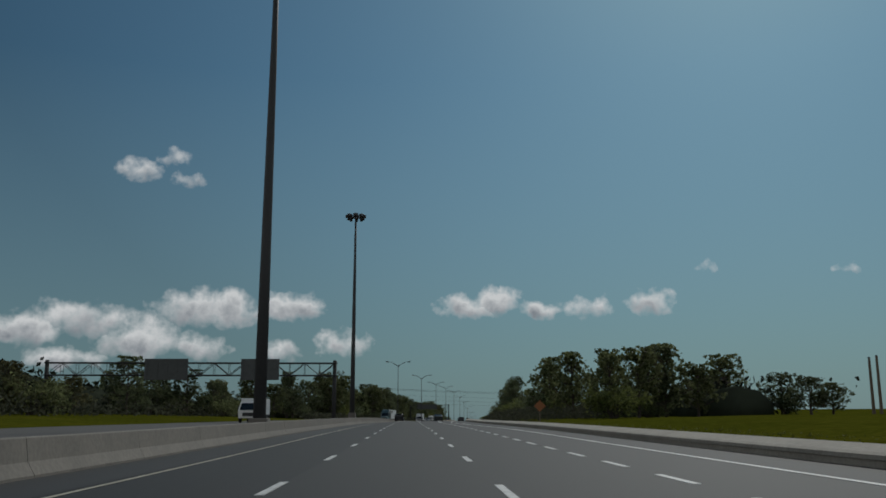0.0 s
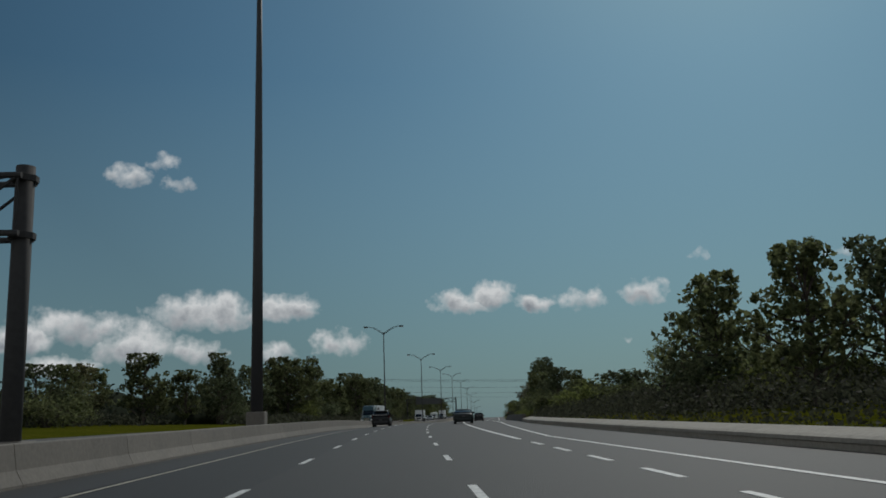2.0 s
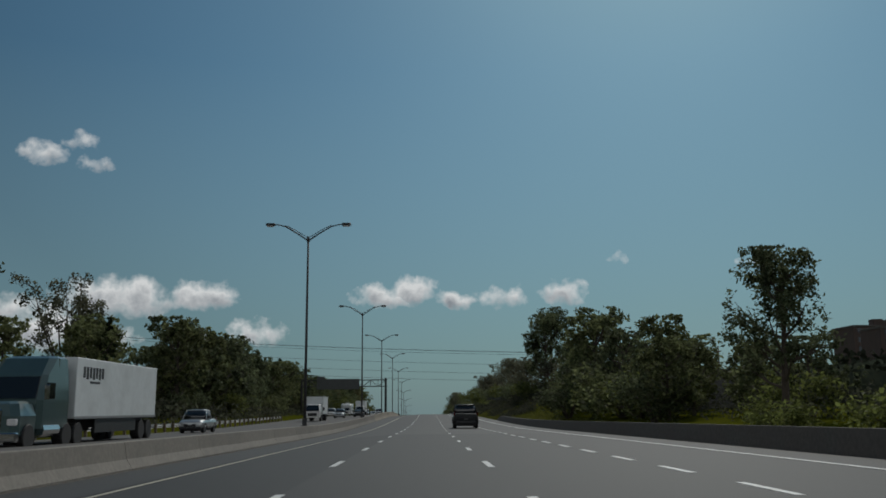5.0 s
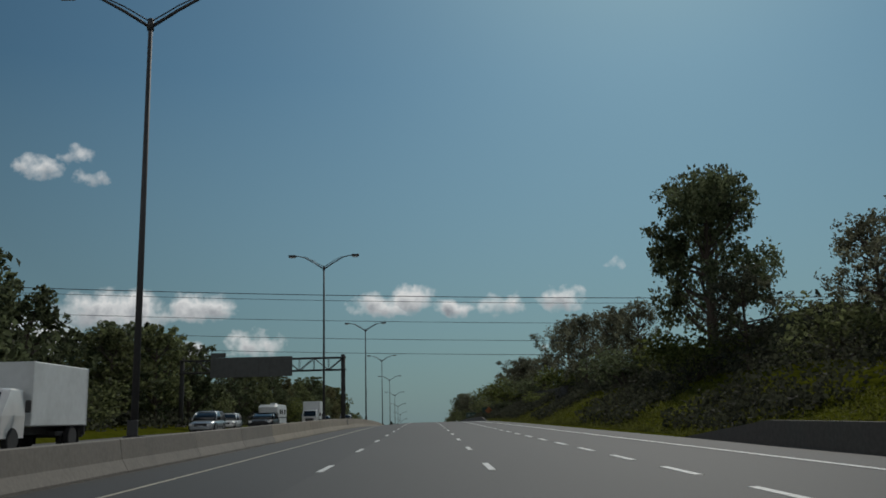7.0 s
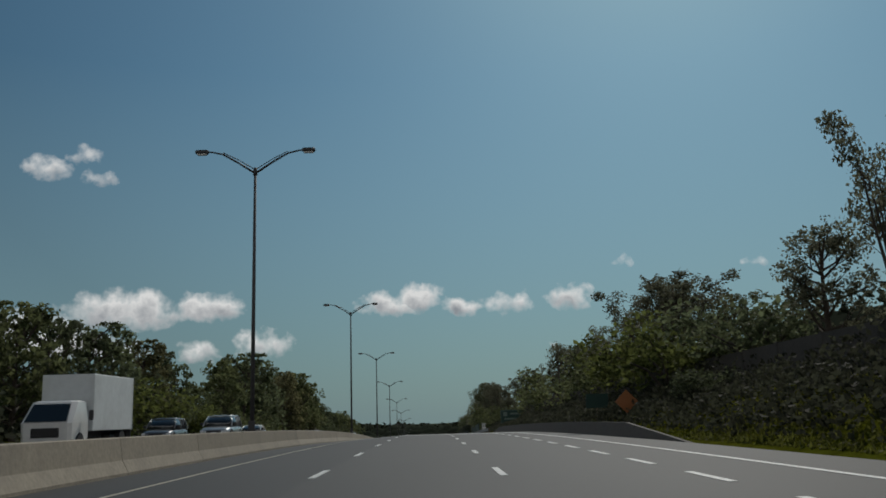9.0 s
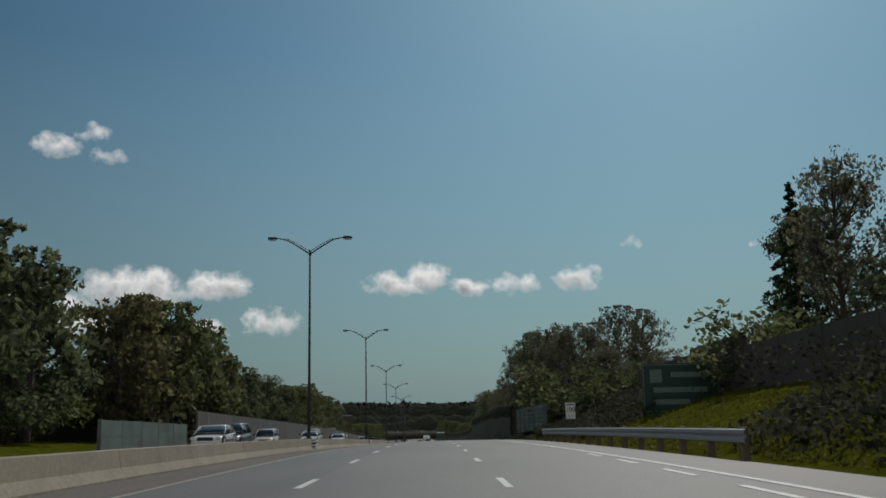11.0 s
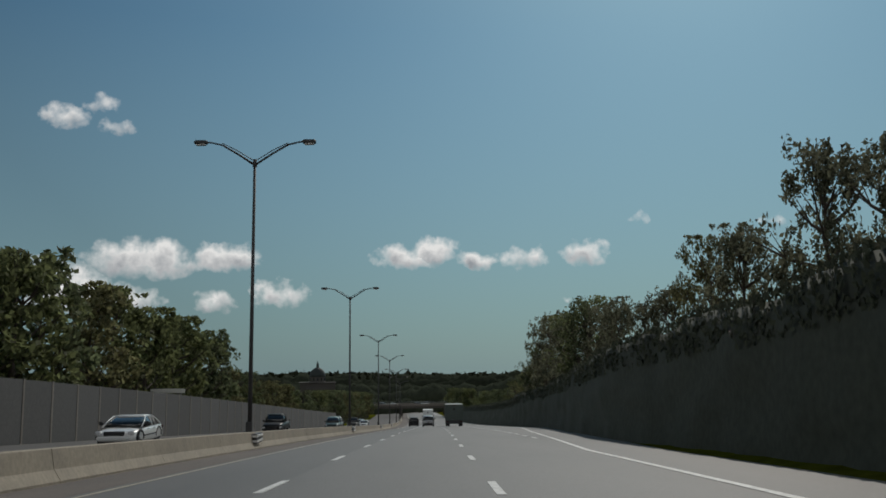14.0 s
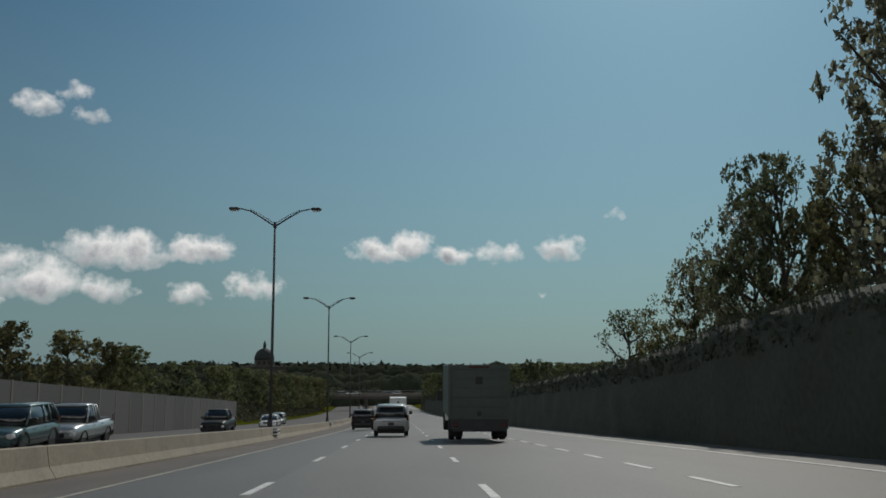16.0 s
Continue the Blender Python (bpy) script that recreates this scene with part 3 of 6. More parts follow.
def build_noise_walls():
    panel_wall("noise_wall_left", 566, 820, 3.6, lambda s: -19.9, lambda s: float(np.interp(s, [566, 690, 820], [3.15, 3.2, 2.9])) ,
               lambda s: -0.4, WALL_PANEL, "grey panelled concrete noise wall beyond the oncoming lanes")
    panel_wall("noise_wall_upper", 398, 545, 4.2, lambda s: 16.6,
               lambda s: (3.5 if s < 420 else 3.65 if s < 460 else 3.9 if s < 490 else 4.3 if s < 522 else 4.9 if s < 534 else 4.6),
               lambda s: 1.2, WALL_DARK, "dark noise wall with a stepped top on the grass bank")
    # a wall of level ribs in the open, on each side
    for name, s0, s1, d, top, foot, bay in (("noise_wall_ribbed", 551, 573.6, 10.6, 2.62, -0.3, 3.77), ("noise_wall_ribbed_left", 541, 561, -19.6, 1.85, -0.3, 4.0)):
        wall = thing(name, Matrix.Identity(4), "pale green-grey noise wall of horizontal ribs", "noise wall", kind="structure")
        n = int(round((s1 - s0) / bay))
        rows = 9
        for i in range(n):
            a, b = s0 + (s1 - s0) * i / n, s0 + (s1 - s0) * (i + 1) / n
            h = top + (0.35 * i / n if d > 0 else 0)
            for k in range(rows):
                z0, z1 = foot + (h - foot) * k / rows, foot + (h - foot) * (k + 1) / rows
                shape = along(a + 0.04, b - 0.04, [(d + 0.1, z0), (d + 0.02, z0 + 0.03), (d, (z0 + z1) / 2), (d + 0.02, z1 - 0.03), (d + 0.1, z1), (d + 0.2, z1), (d + 0.2, z0)], step=bay)
                link_mesh("slat", shape[0], shape[1], WALL_GREEN, wall, raw=True)
            shape = along(a - 0.07, a + 0.07, [(d - 0.04, foot), (d + 0.22, foot), (d + 0.22, h + 0.05), (d - 0.04, h + 0.05)], step=bay)
            link_mesh("post", shape[0], shape[1], WALL_GREEN, wall, raw=True)


def vine_wall_d(s):
    return float(np.interp(s, [575, 600, 655, 700, 1200], [9.6, 9.3, 9.5, 12.6, 12.9]))


def vine_wall_top(s):
    return float(np.interp(s, [575, 590, 640, 700, 730, 750, 800, 1000], [3.2, 3.7, 3.8, 4.15, 4.2, 3.7, 4.2, 5.4])) + 0.25 * noise.noise((s * 0.21, 0, 7.7))


def build_vine_wall():
    # an uneven hide of creeper over a straight wall
    rows = 12
    verts, faces = [], []
    stations = list(np.arange(573.9, 800, 0.9)) + list(np.arange(800, 1001, 4.0))
    for s in stations:
        top, d = vine_wall_top(s), vine_wall_d(s)
        for k in range(rows + 1):
            z = -0.5 + (top + 0.35) * k / rows
            swell = 0.2 * noise.noise((s * 0.35, z * 0.6, 3.1)) + 0.14 * noise.noise((s * 0.9, z * 1.7, 8.1))
            fold = 0.5 * max(0.0, k / rows - 0.82)
            verts.append(tuple(spot(s, d + 0.34 - swell + fold * 2.2, z + 0.12 * noise.noise((s * 0.9, z, 5.0)), paved=False)))
        verts.append(tuple(spot(s, d + 1.1, -0.5, paved=False)))
    w = rows + 2
    for i in range(len(stations) - 1):
        for k in range(w):
            a, b = i * w + k, i * w + (k + 1) % w
            faces.append((a, b, b + w, a + w))
    faces.append(tuple(range(w)))
    faces.append(tuple(reversed(range((len(stations) - 1) * w, len(stations) * w))))
    structure("noise_wall_overgrown", (verts, faces), CREEPER_WALL, "dark concrete noise wall overgrown with creeper", "noise wall", smooth=True)
    rnd = np.random.default_rng(21)
    n = 30000
    s = 573.9 + rnd.random(n) ** 1.5 * 420
    u = 1.0 - rnd.random(n) ** 1.5 * 0.3
    centres = []
    for i in range(n):
        top = vine_wall_top(s[i])
        z = -0.25 + u[i] * (top + 0.3)
        swell = 0.16 * noise.noise((s[i] * 0.35, z * 0.6, 3.1)) + 0.09 * noise.noise((s[i] * 1.3, z * 1.7, 8.1))
        d = vine_wall_d(s[i]) + 0.33 - swell + 1.1 * max(0.0, z / top - 0.85) * (0.4 + rnd.random()) * 2.0
        centres.append(tuple(spot(s[i], d, z, paved=False) / K))
    leaf_cloud("creeper", np.array(centres), 0.16, LEAF_IVY, rnd, "dense dark creeper hanging over the noise wall", "creeper", hang=0.82)


def leaf_quads(centres, size, rnd, flat=0.0, hang=0.0):
    """Small bent leaves at the centres; hang turns their faces towards the road."""
    n = len(centres)
    a = rnd.normal(size=(n, 3))
    a[:, 0] *= 1 - hang
    a[:, 2] *= 1 - flat
    a /= np.linalg.norm(a, axis=1)[:, None]
    b = np.cross(a, rnd.normal(size=(n, 3)) * np.array([1.0, 1 - hang, 1 - hang]) + np.array([hang, 0, 0]))
    b /= np.linalg.norm(b, axis=1)[:, None]
    w = (size * (0.55 + 0.8 * rnd.random(n)))[:, None]
    c = np.cross(a, b) * 0.18 * w
    p0, p1, p2, p3 = centres - a * w * 0.62, centres + b * w * 0.36 + c, centres + a * w * 0.62, centres - b * w * 0.36 + c
    return np.stack([p0, p1, p2, p3], 1).reshape(-1, 3)


def leaf_mesh(name, quads, mat):
    n = len(quads) // 4
    me = bpy.data.meshes.new(name)
    me.vertices.add(n * 4)
    me.vertices.foreach_set("co", (quads * K).astype(np.float32).ravel())
    me.loops.add(n * 4)
    me.loops.foreach_set("vertex_index", np.arange(n * 4, dtype=np.int32))
    me.polygons.add(n)
    me.polygons.foreach_set("loop_start", np.arange(0, n * 4, 4, dtype=np.int32))
    me.polygons.foreach_set("loop_total", np.full(n, 4, dtype=np.int32))
    me.materials.append(mat)
    me.update(calc_edges=True)
    return me


def leaf_cloud(name, centres, size, mat, rnd, label, category, hang=0.0):
    return tagged(new(name, leaf_mesh(name, leaf_quads(centres, size, rnd, hang=hang), mat)), label, category, kind="stuff")


# ---- trees ----
def broad_tree(seed, mat, label, wide=0.36, leaves=4200, open_crown=0.0, trunk_share=0.2, lobes=16, leaf=0.36):
    """A tree ten plan units tall: tapered trunk, limbs, and a crown of small leaves round the limbs' ends."""
    rnd, r2 = random.Random(seed), np.random.default_rng(seed)
    tree = thing("tree", Matrix.Identity(4), label, "tree")
    shapes = []
    lean = rnd.uniform(-0.3, 0.3)
    top = 10 * (0.82 if not open_crown else 0.9)
    shapes.append(tube([(0, 0, -0.6), (0, 0, 0), (lean * 0.3, 0.1, 2.5), (lean * 0.7, 0.0, 5.2), (lean, 0.1, top)], [0.34, 0.27, 0.2, 0.13, 0.03], 7))
    ends = []
    for i in range(lobes):
        k = i / (lobes - 1)
        z0 = 10 * (trunk_share + 0.03 + (0.78 - trunk_share) * k * rnd.uniform(0.85, 1.05))
        ang = i * 2.4 + rnd.uniform(-0.5, 0.5)
        swell = math.sin(math.pi * min(1, (0.18 + 0.82 * k))) ** 0.6
        reach = 10 * wide * rnd.uniform(0.3, 1.12) * max(0.25, swell)
        z1 = min(9.3, z0 + rnd.uniform(0.8, 2.6))
        x0 = lean * z0 / 10
        end = (x0 + math.cos(ang) * reach, math.sin(ang) * reach, z1)
        mid = (x0 + math.cos(ang) * reach * 0.5, math.sin(ang) * reach * 0.5, z0 + (z1 - z0) * 0.35)
        shapes.append(tube([(x0, 0, z0), mid, end], [0.1, 0.07, 0.02], 5))
        ends.append((end, rnd.uniform(0.75, 1.95) * (1.0 - 0.34 * open_crown)))
        for _ in range(2):
            a2 = ang + rnd.uniform(-0.9, 0.9)
            twig = (mid[0] + math.cos(a2) * rnd.uniform(0.8, 1.6), mid[1] + math.sin(a2) * rnd.uniform(0.8, 1.6), mid[2] + rnd.uniform(0.5, 1.8))
            shapes.append(tube([mid, twig], [0.045, 0.012], 4))
            ends.append((twig, rnd.uniform(0.55, 1.0) * (0.75 if open_crown else 1.0)))
    ends.append(((lean, 0, 9.0), 0.95))
    part("trunk", join(*shapes), BARK, tree)
    size = np.array([e[1] for e in ends]) ** 2
    way = r2.normal(size=(leaves, 3))
    way /= np.linalg.norm(way, axis=1)[:, None]
    # the leaves sit in tufts on the twigs' ends
    tufts = 300
    host = r2.choice(len(ends), tufts, p=size / size.sum())
    out = r2.normal(size=(tufts, 3))
    out /= np.linalg.norm(out, axis=1)[:, None]
    out *= (np.array([e[1] for e in ends])[host] * (0.4 + 0.65 * r2.random(tufts) ** 0.5))[:, None] * np.array([1.05, 1.05, 0.85])
    tuft = np.array([e[0] for e in ends])[host] + out
    pick = r2.integers(0, tufts, leaves)
    centre = tuft[pick] + way * (r2.random(leaves) ** 0.5 * (0.3 + 0.28 * r2.random(tufts)[pick]))[:, None]
    centre[:, 2] = np.clip(centre[:, 2], 0.6, 10.0)
    ob = new("crown", leaf_mesh("crown", leaf_quads(centre, leaf, r2), mat))
    ob.parent = tree
    return tree


def vase_tree(seed, mat, label, stems=9, leaves=4200, leaf=0.19):
    """A tree ten plan units tall whose thin stems fan out from the foot, bare below and leafy above."""
    rnd, r2 = random.Random(seed), np.random.default_rng(seed)
    tree = thing("tree", Matrix.Identity(4), label, "tree")
    shapes, ends = [], []
    for i in range(stems):
        ang = i * 2.4 + rnd.uniform(-0.4, 0.4)
        reach, top = rnd.uniform(0.5, 2.9), rnd.uniform(6.4, 9.6)
        cx, cy = math.cos(ang), math.sin(ang)
        path = [(cx * 0.12, cy * 0.12, -0.5), (cx * 0.3, cy * 0.3, 0.4)]
        for k in (0.3, 0.55, 0.8, 1.0):
            path.append((cx * reach * k ** 1.3 + rnd.uniform(-0.15, 0.15), cy * reach * k ** 1.3 + rnd.uniform(-0.15, 0.15), 0.4 + (top - 0.4) * k))
        shapes.append(tube(path, [0.15, 0.13, 0.1, 0.075, 0.045, 0.015], 4))
        for q in path[3:]:
            for _ in range(3):
                a2 = ang + rnd.uniform(-1.5, 1.5)
                length = rnd.uniform(0.6, 1.5)
                tip = (q[0] + math.cos(a2) * length, q[1] + math.sin(a2) * length, min(9.7, q[2] + rnd.uniform(0.3, 1.2)))
                shapes.append(tube([q, tip], [0.035, 0.008], 3))
                ends.append((tip, rnd.uniform(0.3, 0.72)))
        ends.append((path[-1], 0.55))
    part("trunk", join(*shapes), BARK, tree)
    size = np.array([e[1] for e in ends]) ** 2 * np.array([0.25 + 0.75 * min(1.0, max(0.0, (e[0][2] - 3.5) / 3.0)) for e in ends])
    pick = r2.choice(len(ends), leaves, p=size / size.sum())
    way = r2.normal(size=(leaves, 3))
    way /= np.linalg.norm(way, axis=1)[:, None]
    rad = np.array([e[1] for e in ends])[pick] * r2.random(leaves) ** 0.45
    centre = np.array([e[0] for e in ends])[pick] + way * rad[:, None]
    ob = new("crown", leaf_mesh("crown", leaf_quads(centre, leaf, r2), mat))
    ob.parent = tree
    return tree


def conifer(seed, label):
    rnd, r2 = random.Random(seed), np.random.default_rng(seed)
    tree = thing("conifer", Matrix.Identity(4), label, "tree")
    shapes = [tube([(0, 0, -0.5), (0, 0, 0), (0, 0, 9.8)], [0.22, 0.2, 0.02], 6)]
    centres = []
    for i in range(46):
        k = i / 45
        z = 0.9 + 8.7 * k
        reach = 2.3 * (1 - k) ** 0.85 * rnd.uniform(0.65, 1.1) + 0.12
        ang = i * 2.39996
        end = Vector((math.cos(ang) * reach, math.sin(ang) * reach, z - 0.28 * reach))
        shapes.append(tube([(0, 0, z), tuple(end)], [0.05 * (1 - k) + 0.012, 0.008], 4))
        m = int(26 + 60 * (1 - k))
        f = r2.random(m) ** 0.7
        pts = np.array([0, 0, z]) + (np.array(end) - np.array([0, 0, z])) * f[:, None]
        pts += r2.normal(size=(m, 3)) * np.array([0.2, 0.2, 0.1]) * (1.1 - k * 0.7)
        centres.append(pts)
    part("trunk", join(*shapes), BARK, tree)
    ob = new("crown", leaf_mesh("crown", leaf_quads(np.concatenate(centres), 0.27, r2, 0.5), LEAF_FIR))
    ob.parent = tree
    return tree


def bush(seed, mat, label):
    rnd, r2 = random.Random(seed), np.random.default_rng(seed)
    tree = thing("bush", Matrix.Identity(4), label, "bush")
    shapes, ends = [], []
    for i in range(9):
        ang = i * 2.4
        end = (math.cos(ang) * rnd.uniform(0.6, 2.4), math.sin(ang) * rnd.uniform(0.6, 2.4), rnd.uniform(0.7, 2.4))
        shapes.append(tube([(0, 0, -0.2), (end[0] * 0.4, end[1] * 0.4, end[2] * 0.6), end], [0.07, 0.05, 0.015], 4))
        ends.append(end)
    part("trunk", join(*shapes), BARK, tree)
    n = 2000
    way = r2.normal(size=(n, 3))
    way /= np.linalg.norm(way, axis=1)[:, None]
    centre = np.array(ends)[r2.integers(0, len(ends), n)] + way * (r2.random(n) ** 0.5 * 1.05)[:, None]
    centre[:, 2] = np.clip(centre[:, 2], 0.02, 3.2)
    ob = new("crown", leaf_mesh("crown", leaf_quads(centre, 0.2, r2), mat))
    ob.parent = tree
    return tree


TREES_RIGHT_START = [(122, 58, 6.5), (135, 59, 7.6), (156, 57, 11.6), (128, 38, 10.8), (114, 28, 9.0), (119, 33, 10.1), (131, 40, 11.5), (143, 28, 11.1), (147, 35, 11.9), (156, 26, 11.0),
                     (167, 28, 9.8), (176, 36, 8.5), (187, 26, 5.2), (196, 33, 6.5), (205, 26, 5.9), (211, 24, 4.4), (222, 24, 5.3), (231, 32, 6.5), (240, 24, 6.4), (246, 22, 4.6),
                     (254, 26, 5.8), (276, 27, 6.0), (285, 20, 6.7), (292, 24, 6.8), (296, 22, 7.7), (305, 21, 9.5), (314, 20, 11.5), (319, 22, 13.0), (328, 21, 10.0)]
TREES_RIGHT_MIDDLE = [(341, 22, 9.5), (350, 25, 10.5), (358, 21, 9.0), (380, 20, 10.1), (390, 20, 10.4), (397, 22, 11.4), (405, 20, 11.7), (416, 20, 12.3), (426, 19, 11.3), (432, 19, 8.8), (443, 19, 7.3),
                      (453, 19, 9.9), (460, 20, 10.8), (466, 19, 9.5), (475, 20, 8.5), (484, 19, 8.3), (491, 22, 11.1), (505, 23, 10.5), (518, 23, 11.5), (523, 21, 13.1), (545, 19, 6.0), (552, 18.5, 5.8), (558, 17, 7.6), (565, 16, 10.4), (578, 25, 13.5), (585, 24, 15.0), (592, 22, 14.0)]
TREES_RIGHT_END = [(573, 15.5, 10.7), (578, 16, 11.0), (582, 15.5, 12.5), (587, 16, 11.7), (592, 15.5, 12.9), (598, 16, 13.6), (603, 17, 13.6), (611, 15.5, 11.5), (620, 15.5, 13.6),
                   (627, 16, 9.0), (633, 15.5, 8.8), (639, 15.5, 8.8), (645, 16, 10.5), (652, 15.5, 9.0), (658, 16, 9.7), (667, 16.5, 8.6), (674, 16.5, 8.7), (682, 16.5, 9.9), (689, 17, 10.5),
                   (695, 16.5, 11.3), (708, 16.5, 11.3), (716, 17, 13.3), (725, 17.2, 13.6), (730, 17.5, 10.4), (735, 16.5, 11.2), (740, 17.5, 10.4), (745, 16.5, 8.6), (751, 17, 5.4), (758, 17, 4.7), (767, 17, 4.9), (778, 17, 5.4), (790, 17.5, 6.2), (806, 18, 7.5), (825, 18, 8.0),
                   (842, 18, 8.0), (860, 18, 8.6), (882, 18.5, 9.0), (905, 17, 10.4), (930, 17.5, 11.0), (948, 16.5, 11.2), (966, 17, 12.0), (985, 16, 12.2), (1004, 16, 12.4)]
TREES_LEFT_START = [(70, -60, 6.5), (92, -58, 7.0), (106, -46, 7.3), (124, -45, 6.3), (135, -60, 9.0), (146, -45, 10.6), (158, -52, 9.0), (169, -42, 9.7), (178, -50, 9.0), (186, -42, 8.0), (200, -46, 9.0),
                    (212, -50, 10.0), (221, -44, 12.0), (228, -40, 9.7), (240, -38, 9.1), (250, -42, 14.2), (258, -38, 12.3), (264, -46, 13.5), (270, -34, 12.5), (276, -38, 15.0), (281, -34, 14.8),
                    (287, -42, 13.0), (297, -36, 10.0), (306, -31, 10.0), (312, -34, 11.7), (325, -38, 12.0), (334, -31, 13.1), (343, -34, 14.4)]
TREES_LEFT_MIDDLE = [(350, -31, 13.0), (357, -30, 12.6), (361, -37, 14.7), (366, -31, 13.2), (372, -33, 14.2), (380, -31, 12.0), (388, -38, 14.5), (394, -29, 9.9), (400, -31, 11.0), (405, -28, 11.3), (412, -34, 12.7), (419, -28, 10.9),
                     (425, -33, 12.3), (433, -29, 10.2), (443, -28, 9.9), (450, -28, 9.6), (457, -27, 9.9), (464, -28, 10.0), (470, -27, 10.1), (477, -28, 10.2), (484, -27, 10.1), (491, -28, 9.6), (497, -28, 8.8), (508, -28, 7.0), (520, -27, 9.5), (531, -30, 12.5), (539, -28, 14.3), (547, -27, 14.1),
                     (553, -31, 14.0), (560, -25, 12.7), (566, -26, 14.1), (572, -25, 14.3), (578, -29, 14.5), (583, -25, 13.2), (588, -27, 14.6)]
TREES_LEFT_END = [(594, -25, 12.0), (601, -26, 10.8), (608, -25, 10.6), (613, -26, 9.7), (624, -25, 9.5), (634, -25, 7.8), (643, -26, 10.5), (648, -25, 10.5), (656, -26, 8.4), (666, -26, 11.7), (672, -25, 11.8), (677, -27, 13.0),
                  (684, -25, 11.7), (692, -26, 12.6), (698, -25, 11.5), (707, -25, 11.8), (712, -27, 11.9), (717, -25, 11.4), (725, -26, 11.8), (734, -26, 8.0), (744, -26, 6.2), (752, -28, 9.0),
                  (770, -28, 8.2), (782, -28, 8.6), (790, -27, 8.2), (803, -29, 8.8), (822, -28, 8.2), (838, -26, 8.4), (850, -27, 9.0), (862, -24, 8.6), (872, -28, 9.6), (880, -24, 9.0), (890, -27, 10.0), (898, -23, 9.4), (908, -26, 10.4), (918, -23, 9.6), (930, -25, 10.6), (942, -22.5, 9.8), (955, -24, 10.6), (968, -22, 10.2), (982, -23, 10.8), (998, -22, 10.6), (1008, -21.5, 10.4)]


def build_trees():
    kinds = {
        "oak": [broad_tree(s, LEAF_OAK, "dark green broadleaf tree in full leaf beside the road", 0.42, 2700, 0, 0.04, 20, 0.4) for s in (1, 2, 3)],
        "maple": [broad_tree(s, LEAF_MAPLE, "green roadside tree with a rounded uneven crown", 0.38, 2700, 0, 0.05, 20, 0.4) for s in (11, 12)],
        "tan": [broad_tree(21, LEAF_TAN, "roadside tree with leaves starting to turn", 0.36, 2600, 0, 0.05, 20, 0.38)],
        "near": [broad_tree(s, mat, "leafy tree close behind the outer barrier", 0.42, 7000, 0, 0.08, 24, 0.21) for s, mat in ((71, LEAF_NEAR), (72, LEAF_OAK), (73, LEAF_NEAR), (74, LEAF_TAN))],
        "near_open": [broad_tree(81, LEAF_NEAR, "ragged tree with open crown and bare limbs above the wall", 0.4, 4600, 1.0, 0.12, 20, 0.22)],
        "vase": [vase_tree(s, LEAF_NEAR, "tree with many thin bare stems fanning out below a light crown") for s in (83, 84, 85)],
        "open": [broad_tree(s, LEAF_OAK, "tall ragged tree with open crown and bare limbs", 0.3, 7600, 0.5, 0.16, 18, 0.2) for s in (31, 32)],
        "thin": [broad_tree(41, LEAF_MAPLE, "thin tree with sparse leaves and visible twigs", 0.27, 2600, 1.0, 0.18, 16, 0.2)],
        "conifer": [conifer(51, "dark narrow conifer with drooping branches")],
        "bush": [bush(61, LEAF_BUSH, "bright green roadside bush"), bush(62, LEAF_MAPLE, "dark green roadside bush"), bush(63, LEAF_OAK, "dark leafy roadside bush")],
    }
    places = {id(t): (t, []) for k in kinds.values() for t in k}
    rnd = random.Random(9)

    def plant(kind, s, d, top, width=1.0):
        t = rnd.choice(kinds[kind])
        z = bank(s, d) - 0.1
        h = max(1.5, top - z) / (10.0 if kind != "bush" else 3.0)
        w = width * (h if kind in ("conifer", "bush") else 0.45 * h + 0.55 * max(h, 0.9))
        m = stand(s, d, z, rnd.uniform(0, 360), 1.0, paved=False) @ Matrix.Diagonal((w, w, h, 1))
        places[id(t)][1].append(m)

    for rows in (TREES_RIGHT_START, TREES_RIGHT_MIDDLE, TREES_RIGHT_END, TREES_LEFT_START, TREES_LEFT_MIDDLE, TREES_LEFT_END):
        for s, d, top in rows:
            kind = rnd.choice(("oak", "oak", "maple", "maple", "tan") if d < 0 else ("oak", "oak", "maple"))
            if d > 0 and s > 340:
                kind = rnd.choice(("near", "near", "vase", "near_open") if s < 430 else ("near", "vase", "vase", "near_open") if s < 570 else ("near", "near", "near_open") if s < 725 else ("near",) if s < 755 else ("oak", "maple"))
            plant(kind, s, d, top, rnd.uniform(0.85, 1.1) * (0.68 if d > 0 and 570 < s < 760 else 0.85 if d > 0 and s > 340 else 1.0))
            if (d < 0 and s < 555) or (d > 0 and s < 560):
                if rnd.random() < 0.65:
                    plant("bush", s + rnd.uniform(-5, 5), d - math.copysign(rnd.uniform(0.5, 3.5), d), bank(s, d) + rnd.uniform(2.5, 4.8), 1.25)
            if rnd.random() < (0.5 if d < 0 and 340 < s < 520 else 0.15):
                plant("near" if d > 0 and s > 330 else rnd.choice(("oak", "maple")), s + rnd.uniform(-4, 4), d + math.copysign(rnd.uniform(4, 11), d), top * rnd.uniform(0.75, 0.95))
